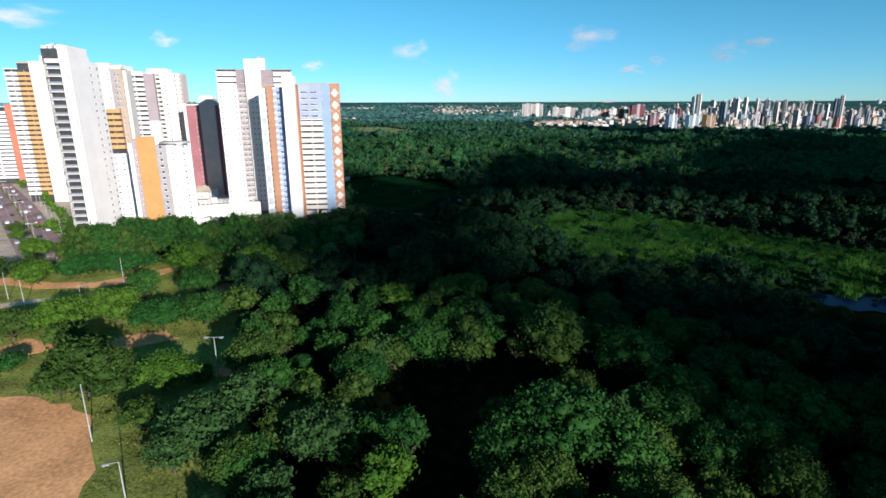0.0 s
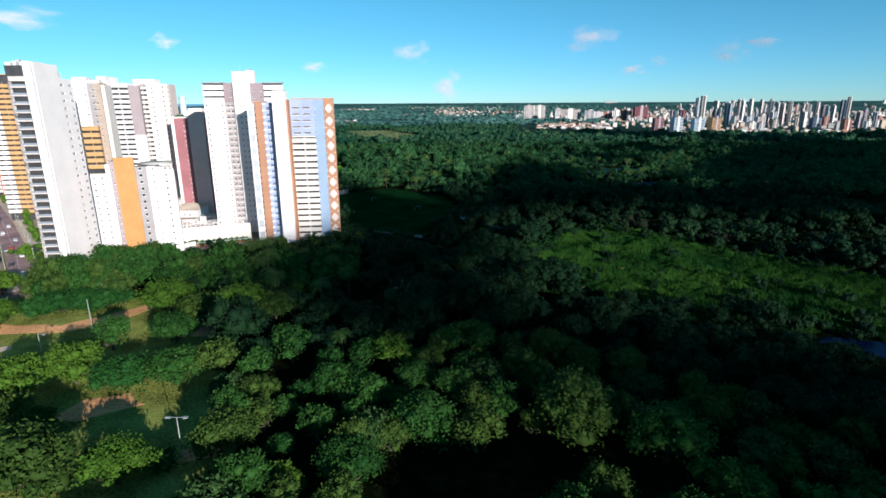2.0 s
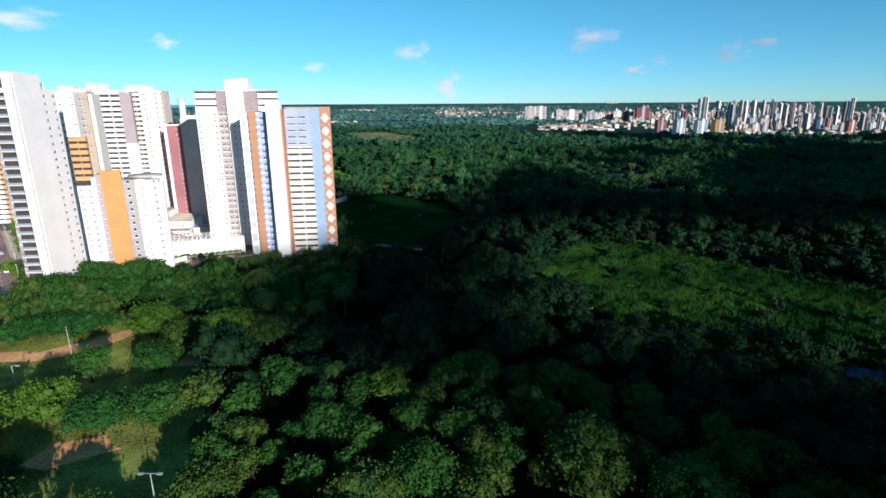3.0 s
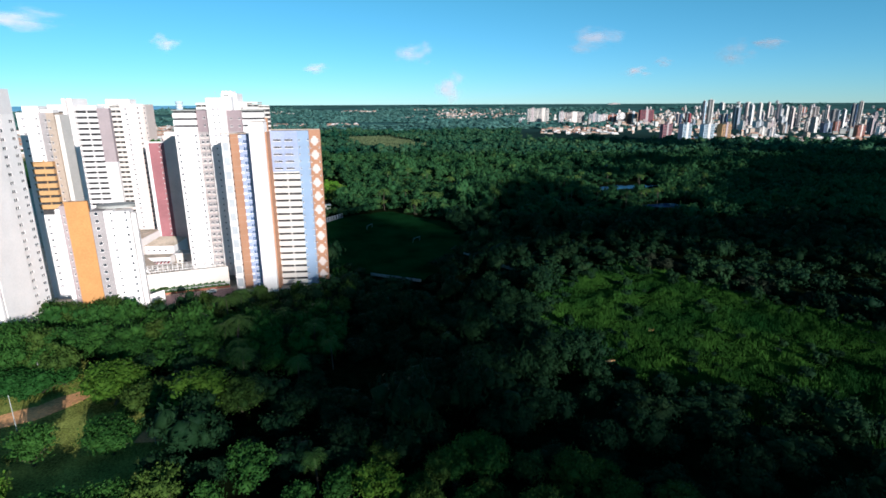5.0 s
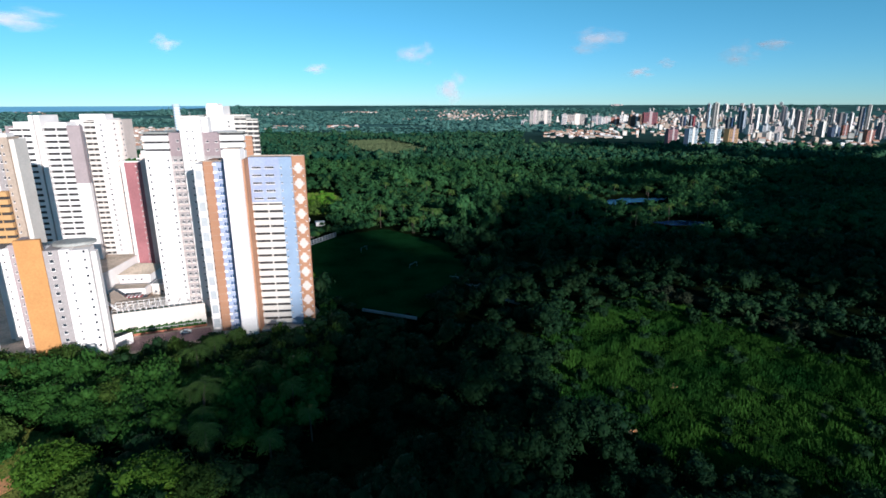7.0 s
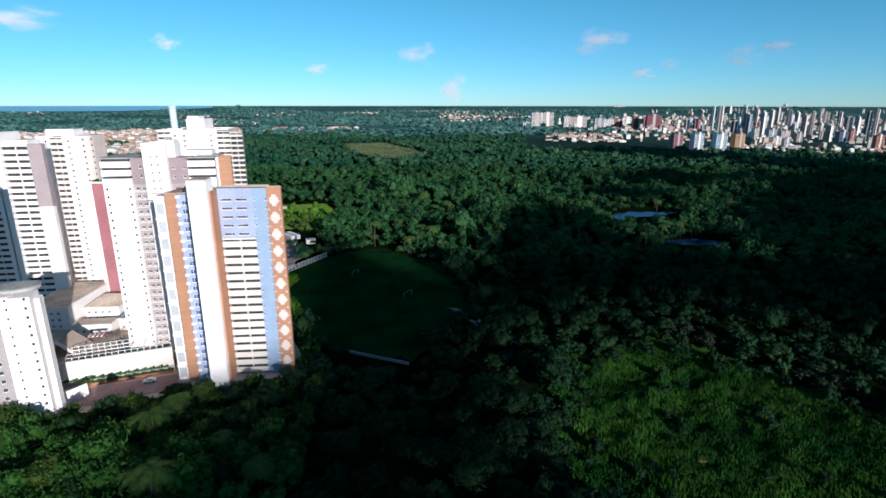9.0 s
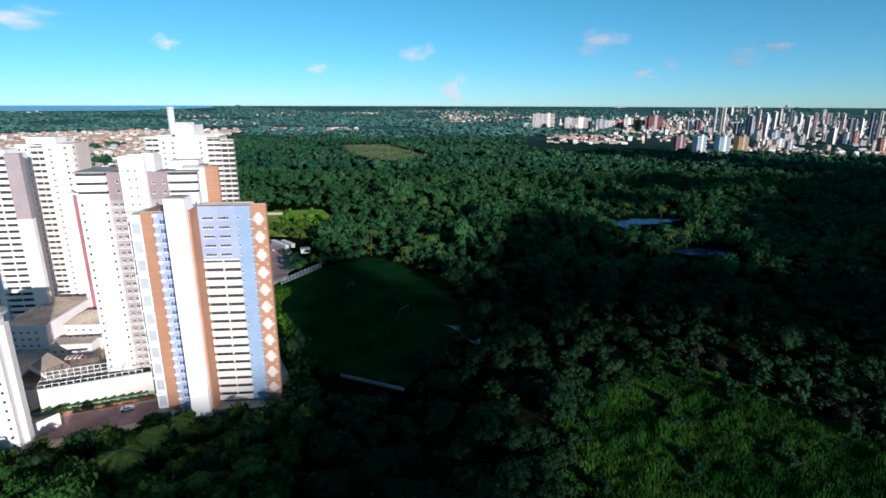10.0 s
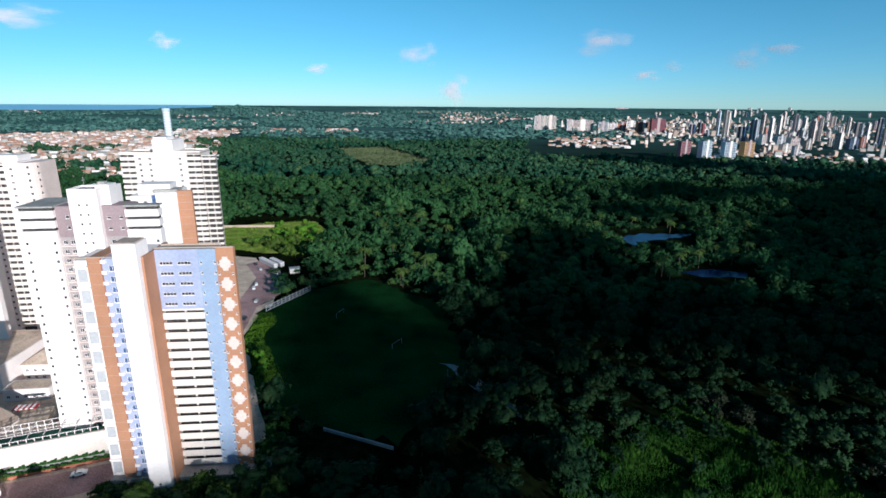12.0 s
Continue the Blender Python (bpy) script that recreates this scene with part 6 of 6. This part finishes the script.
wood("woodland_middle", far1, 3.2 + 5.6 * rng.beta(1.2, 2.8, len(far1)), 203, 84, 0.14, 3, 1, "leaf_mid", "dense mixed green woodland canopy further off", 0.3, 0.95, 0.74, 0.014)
far2 = wood_points(rng, -900, 1500, 900, 1700, 12.4, OPEN, lambda x, y: (np.abs(x) < 0.9 * y) & ((x < 0.13 * y) | (y < 1285 - 0.1 * x)) & ~((x < -0.42 * y) & (np.hypot(x, y) > 1040) & (np.sin(x * 0.013) * np.sin(y * 0.011) < 0.25)))
wood("woodland_far", far2, 4.8 + 6.5 * rng.beta(1.2, 2.2, len(far2)), 204, 16, 0.22, 2, 1, "leaf_far_haze", "far green woodland stretching to the city, haze tinted into its leaves", 0.2, 0.8, 0.84, 0.009)
far3 = wood_points(rng, -2600, 2600, 1700, 4300, 33.0, [], lambda x, y: (np.abs(x) < 0.9 * y) & (np.hypot(x, y) < np.where(x < -0.42 * y, 4150, 4700)) & (np.sin(x * 0.003 + y * 0.004) + np.sin(x * 0.0011 - y * 0.007) < 1.05) & ((x < 0.3 * y) | (np.sin(x * 0.007) * np.sin(y * 0.006) > 0.45)) & ~((x < -0.36 * y) & (np.hypot(x, y) < 2500) & (np.sin(x * 0.009) * np.sin(y * 0.007) < 0.3)))
wood("woodland_horizon", far3, 11.0 + 20.0 * rng.beta(1.1, 2.6, len(far3)), 205, 14, 0.3, 1, 1, "leaf_horizon_haze", "distant woodland towards the horizon, haze put into its leaf colour", 0.05, 0.36, 0.8, 0.003)


def palm_grove(points, seed):
    """Palms standing out of the wood, too many to count."""
    rng = np.random.default_rng(seed)
    Vs, Qs, mats, o = [], [], [], 0
    parts = []
    for name, trunk, crown, label in KINDS["palm"]:
        for me, k in ((trunk, 0), (crown, 1)):
            v = np.empty(len(me.vertices) * 3, dtype=np.float32)
            me.vertices.foreach_get("co", v)
            q = np.array([tuple(p.vertices) for p in me.polygons])
            parts.append((v.reshape(-1, 3), q, k))
    for x, y in points:
        pair = parts[:2] if rng.uniform() < 0.5 else parts[2:]
        a, s = rng.uniform(0, 6.28), rng.uniform(0.95, 1.5)
        R = np.array([[math.cos(a), -math.sin(a), 0], [math.sin(a), math.cos(a), 0], [0, 0, 1.05]])
        for v, q, k in pair:
            Vs.append(v @ R.T * s + np.array([x, y, 0.0]))
            Qs.append(q + o)
            mats += [k] * len(q)
            o += len(v)
    me = mesh_np("palm_grove", np.concatenate(Vs), np.concatenate(Qs), [], [M["bark"], M["frond"]])
    me.polygons.foreach_set("material_index", np.array(mats, dtype=np.int32))
    tagged(new("palm_grove", me), "palms standing out of the wood, pale green in the sun", "palm", "", "stuff")


palms = wood_points(rng, -90, 260, 440, 640, 21.0, OPEN, lambda x, y: (x > -0.12 * y) & (x < 0.45 * y))
palm_grove(palms[rng.uniform(0, 1, len(palms)) < 0.55], 211)
yardtrees = np.array([(-125 + pick.uniform(-5, 5), 556 + pick.uniform(-18, 18)) for k in range(12)] + [(-150 + pick.uniform(-6, 30), 545 + pick.uniform(-6, 6)) for k in range(12)]
                     + [(-205 + 1.0 * k * 4, 262 - k * 3 + pick.uniform(-3, 3)) for k in range(6)]
                     + [tuple(np.array(along(0.05 + 0.045 * k, 1.2)) + np.array([pick.uniform(-2, 4), pick.uniform(-2, 4)])) for k in range(18)] + [(-88 + pick.uniform(-3, 3), 352 + pick.uniform(-8, 8)) for k in range(5)])
wood("street_trees", yardtrees, rng.uniform(2.2, 3.8, len(yardtrees)), 206, 110, 0.14, 6, 1, "leaf_lime", "small bright green street trees")


edge = []
for k in range(len(MEADOW)):
    a, b = np.array(MEADOW[k]), np.array(MEADOW[(k + 1) % len(MEADOW)])
    m = int(np.linalg.norm(b - a) / 1.6)
    edge += [a + (b - a) * rng.uniform() + rng.normal(0, 5.5, 2) for j in range(m)]
mx, my = rng.uniform(30, 200, 420), rng.uniform(160, 325, 420)
near_edge = np.sin(mx * 0.16 + my * 0.05) * np.sin(my * 0.13 - mx * 0.04) > 0.1
mx, my = mx[near_edge], my[near_edge]
inner = np.stack([mx, my], 1)[inside(mx, my, MEADOW)]
shrubs = np.concatenate([np.array(edge), inner])
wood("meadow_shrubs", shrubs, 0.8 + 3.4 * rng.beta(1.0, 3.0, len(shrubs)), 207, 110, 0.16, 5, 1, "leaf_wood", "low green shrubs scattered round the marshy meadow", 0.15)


# ---- meadow tufts ----
def tufts(name, poly, n, size, mat, seed, label, ragged=6.0, z0=0.0, skip=()):
    """Upright narrow blades in leaning swathes; the edge of the stand is ragged."""
    rng = np.random.default_rng(seed)
    p = np.array(poly)
    xy = rng.uniform(p.min(0) - ragged, p.max(0) + ragged, (n * 3, 2))
    wx = xy[:, 0] + ragged * np.sin(xy[:, 1] * 0.21 + 2.0 * np.sin(xy[:, 0] * 0.17)) * rng.uniform(0, 1, len(xy))
    wy = xy[:, 1] + ragged * np.sin(xy[:, 0] * 0.19 + 2.0 * np.sin(xy[:, 1] * 0.13)) * rng.uniform(0, 1, len(xy))
    ok = inside(wx, wy, poly)
    for q in skip:
        ok &= ~inside(xy[:, 0], xy[:, 1], q)
    xy = xy[ok][:n]
    m = len(xy)
    u, w = xy[:, 0] * 0.8 + xy[:, 1] * 0.6, xy[:, 1] * 0.8 - xy[:, 0] * 0.6
    grow = np.array([0.5 + 0.55 * noise.noise(Vector((a * 0.045, b * 0.09, seed))) + 0.45 * noise.noise(Vector((a * 0.16, b * 0.26, seed))) for a, b in zip(u, w)]).clip(0, 1)
    V, T = [], []
    for b in range(3):
        a = rng.uniform(0, 2 * np.pi, m)
        s = size * rng.uniform(0.5, 1.2, m) * (0.3 + 1.25 * grow ** 1.6)
        d = np.stack([np.cos(a), np.sin(a), np.zeros(m)], 1)
        base = np.concatenate([xy + rng.normal(0, size * 0.4, (m, 2)), np.full((m, 1), z0)], 1)
        lean = np.stack([-0.5 + 0.4 * np.sin(w * 0.1), 0.6 + 0.4 * np.sin(u * 0.07), np.zeros(m)], 1) * (s * rng.uniform(0.1, 0.8, m))[:, None]
        tip = base + lean + np.array([0, 0, 1.0]) * (s * 2.8)[:, None]
        v = np.stack([base - d * s[:, None] * 0.3, base + d * s[:, None] * 0.3, tip], 1).reshape(-1, 3)
        T.append(np.arange(3 * m).reshape(-1, 3) + sum(len(q) for q in V))
        V.append(v)
    tagged(new(name, mesh_np(name, np.concatenate(V), [], np.concatenate(T), [M[mat]])), label, "grass", "", "stuff")


BARE = [[(-110, 60), (-56, 66), (-60, 78), (-66, 88), (-78, 99), (-92, 103), (-115, 100)], [(-88, 126), (-81, 124), (-72, 130), (-78, 135), (-87, 132)],
        [(-160, 176), (-140, 171), (-122, 171), (-109, 179), (-101, 193), (-106, 195), (-114, 185), (-124, 178), (-142, 178), (-160, 183)], [(-140, 152), (-126, 160), (-128, 163), (-142, 156)]]
tufts("lawn_grass", PARK, 30000, 0.16, "turf", 43, "short dry green grass of the park lawn", 2.0, 0.05, BARE)
tufts("lawn_grass", LAWN_N, 5000, 0.5, "sunny_turf", 44, "bright yellow-green rough grass in full sun", 3.0, 0.09)
# sunlight along the field's edge, put in as a strip of brighter blades
tufts("field_margin_grass", [(-66, 322), (-92, 372), (-96, 405), (-86, 405), (-82, 372), (-58, 328)], 5000, 0.3, "sunny_turf", 45, "bright blades added for the sunlit edge of the playing field", 2.0, 0.06)
bx = np.stack([rng.uniform(-150, -96, 34), rng.uniform(545, 622, 34)], 1)
bx = np.concatenate([bx[inside(bx[:, 0], bx[:, 1], LAWN_N)], [(-75, 348), (-73, 345), (-77, 351), (-72, 340)]])
wood("lime_bushes", bx, rng.uniform(2.2, 3.8, len(bx)), 212, 120, 0.14, 6, 1, "leaf_bright", "bright lime green bushes in full sun", 0.1)
bx = np.stack([rng.uniform(-160, -84, 80), rng.uniform(500, 548, 80)], 1)
foot = np.array([(-52.5 + 2.5 * math.sin(k * 1.9), 274 + 1.9 * k) for k in range(22)] + [(-94 + 2.1 * k, 269.5 + 0.22 * k + math.sin(k)) for k in range(19)])
wood("foot_shrubs", foot, rng.uniform(1.6, 3.0, len(foot)), 215, 130, 0.13, 6, 1, "leaf_deep", "deep green shrubs at the foot of the blue tower", 0.1)
bx = bx[bx[:, 1] > 495 - (bx[:, 0] + 84) * 0.6]
wood("olive_bushes", bx, rng.uniform(2.4, 4.4, len(bx)), 213, 140, 0.13, 6, 1, "leaf_olive", "olive green bushes beside the side street", 0.1)
tufts("meadow_grass", MEADOW, 75000, 0.62, "reed", 41, "tall tufted green marsh grass lying in swathes", 9.0)
tufts("glade_grass", GLADE, 5000, 1.0, "straw", 42, "yellowish grass of the glade", 14.0, 0.3)
for x, y, a in ((53, 211, 0.4), (75, 236, 1.0), (112, 219, 2.0), (96, 262, 0.2)):
    c, d = math.cos(a), math.sin(a)
    poly_sheet("ground_worn_patch", [(x + c * u - d * v, y + d * u + c * v) for u, v in ((-1.6, -0.3), (0, -0.6), (1.5, -0.3), (1.7, 0.3), (0.3, 0.5), (-1.4, 0.4))], 0.5, "dirt", "pale bare spot in the marsh grass", "dirt", 0.3, 60 + int(x), drop=0.5)


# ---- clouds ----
SOFT_CLOUD, UNSEEN_CLOUD = cloud_stuff("soft_cloud", True), cloud_stuff("unseen_cloud", False)


def small_cloud(az, el, wide, high):
    """A thin far wisp of cloud on a bulging skin, 4.4 km off."""
    n, m = 24, 14
    V = []
    for j in range(m + 1):
        for i in range(n + 1):
            u, v = 2 * i / n - 1, 2 * j / m - 1
            V.append((u, -0.25 * (1 - 0.5 * (u * u + v * v)), v))
    Q = [(j * (n + 1) + i, j * (n + 1) + i + 1, (j + 1) * (n + 1) + i + 1, (j + 1) * (n + 1) + i) for j in range(m) for i in range(n)]
    ob = new("cloud", mesh_of("cloud", V, Q, [SOFT_CLOUD], smooth=True))
    r = 4400
    ob.matrix_basis = pose(r * math.sin(radians(az)), r * math.cos(radians(az)), 75 + r * math.tan(radians(el)), 0, 0, -az) @ Matrix.Diagonal((wide, wide * 0.6, high, 1))
    tagged(ob, "small soft white cumulus cloud in the blue sky", "cloud", "clouds", "structure")


for az, el, w, h in ((-3.6, 5.0, 250, 140), (0.4, 1.75, 170, 190), (14.6, 5.9, 320, 130), (27.0, 4.5, 220, 120), (-26.4, 5.4, 150, 90), (-36.6, 6.7, 340, 110),
                     (-13.0, 3.5, 190, 60), (18.4, 3.0, 150, 60), (29.4, 5.0, 150, 60), (21.0, 3.8, 110, 50)):
    small_cloud(az, el, w, h)


def shade_cloud(outline, step, seed, height=520.0):
    """A ragged sheet of unseen low cumulus, added up towards the sun, 2 km behind the camera, to cast shade; outline:
    the ground that lies in its shade.
    """
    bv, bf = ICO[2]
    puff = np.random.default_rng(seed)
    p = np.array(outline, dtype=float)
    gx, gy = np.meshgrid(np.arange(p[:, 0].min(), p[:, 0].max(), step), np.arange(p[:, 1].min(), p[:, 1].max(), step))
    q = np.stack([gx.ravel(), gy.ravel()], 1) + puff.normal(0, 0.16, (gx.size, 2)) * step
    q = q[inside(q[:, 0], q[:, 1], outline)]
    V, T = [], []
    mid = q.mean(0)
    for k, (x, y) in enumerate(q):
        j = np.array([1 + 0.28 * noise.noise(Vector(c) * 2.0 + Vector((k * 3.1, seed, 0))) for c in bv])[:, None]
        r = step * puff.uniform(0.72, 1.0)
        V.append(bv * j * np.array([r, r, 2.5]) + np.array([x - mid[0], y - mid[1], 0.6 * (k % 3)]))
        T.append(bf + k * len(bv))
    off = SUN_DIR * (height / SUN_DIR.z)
    ob = new("cloud", mesh_np("cloud", np.concatenate(V), [], np.concatenate(T), [UNSEEN_CLOUD], smooth=True))
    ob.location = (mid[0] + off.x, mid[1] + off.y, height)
    tagged(ob, "unseen low cloud added behind the camera to shade the park", "cloud", "clouds", "structure")


# unseen clouds, added and outlined by the ground they should shade
shade_cloud([(-92, 484), (-60, 440), (-12, 392), (4, 440), (18, 572), (44, 612), (86, 628), (120, 556), (134, 486), (215, 420), (330, 450), (330, 330), (230, 328), (165, 340), (120, 364), (84, 362),
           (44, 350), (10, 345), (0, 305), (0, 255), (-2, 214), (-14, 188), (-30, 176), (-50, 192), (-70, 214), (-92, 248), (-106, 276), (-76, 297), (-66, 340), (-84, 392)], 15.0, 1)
# small unseen puffs added to dim the meadow and the tree belt
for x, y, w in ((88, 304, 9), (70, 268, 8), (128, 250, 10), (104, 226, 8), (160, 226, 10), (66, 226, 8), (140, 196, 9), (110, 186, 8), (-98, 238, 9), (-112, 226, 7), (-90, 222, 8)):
    shade_cloud([(x - w, y), (x, y - w), (x + 1.4 * w, y), (x, y + w)], 8.0, 240 + x)
shade_cloud([(-8, 176), (-6, 194), (6, 195), (26, 201), (40, 188), (63, 190), (82, 176), (119, 146), (190, 130), (260, 60), (200, -60), (50, 20), (50, 84), (33, 108), (32, 126), (22, 150), (-6, 152)], 13.0, 2)
shade_cloud([(205, 380), (260, 300), (350, 270), (470, 380), (520, 560), (430, 660), (330, 560), (240, 520)], 26.0, 3)
shade_cloud([(172, 470), (260, 446), (420, 430), (560, 600), (700, 900), (460, 880), (350, 720), (235, 610)], 30.0, 33)
# more unseen patches, added to dapple the far right woods with shade
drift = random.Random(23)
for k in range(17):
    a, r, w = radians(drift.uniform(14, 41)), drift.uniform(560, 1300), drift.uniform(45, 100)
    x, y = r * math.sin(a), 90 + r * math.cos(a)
    shade_cloud([(x + w * drift.uniform(0.7, 1.3) * math.cos(0.7 * i), y + 0.8 * w * drift.uniform(0.7, 1.3) * math.sin(0.7 * i)) for i in range(9)], 24.0, 4 + k)
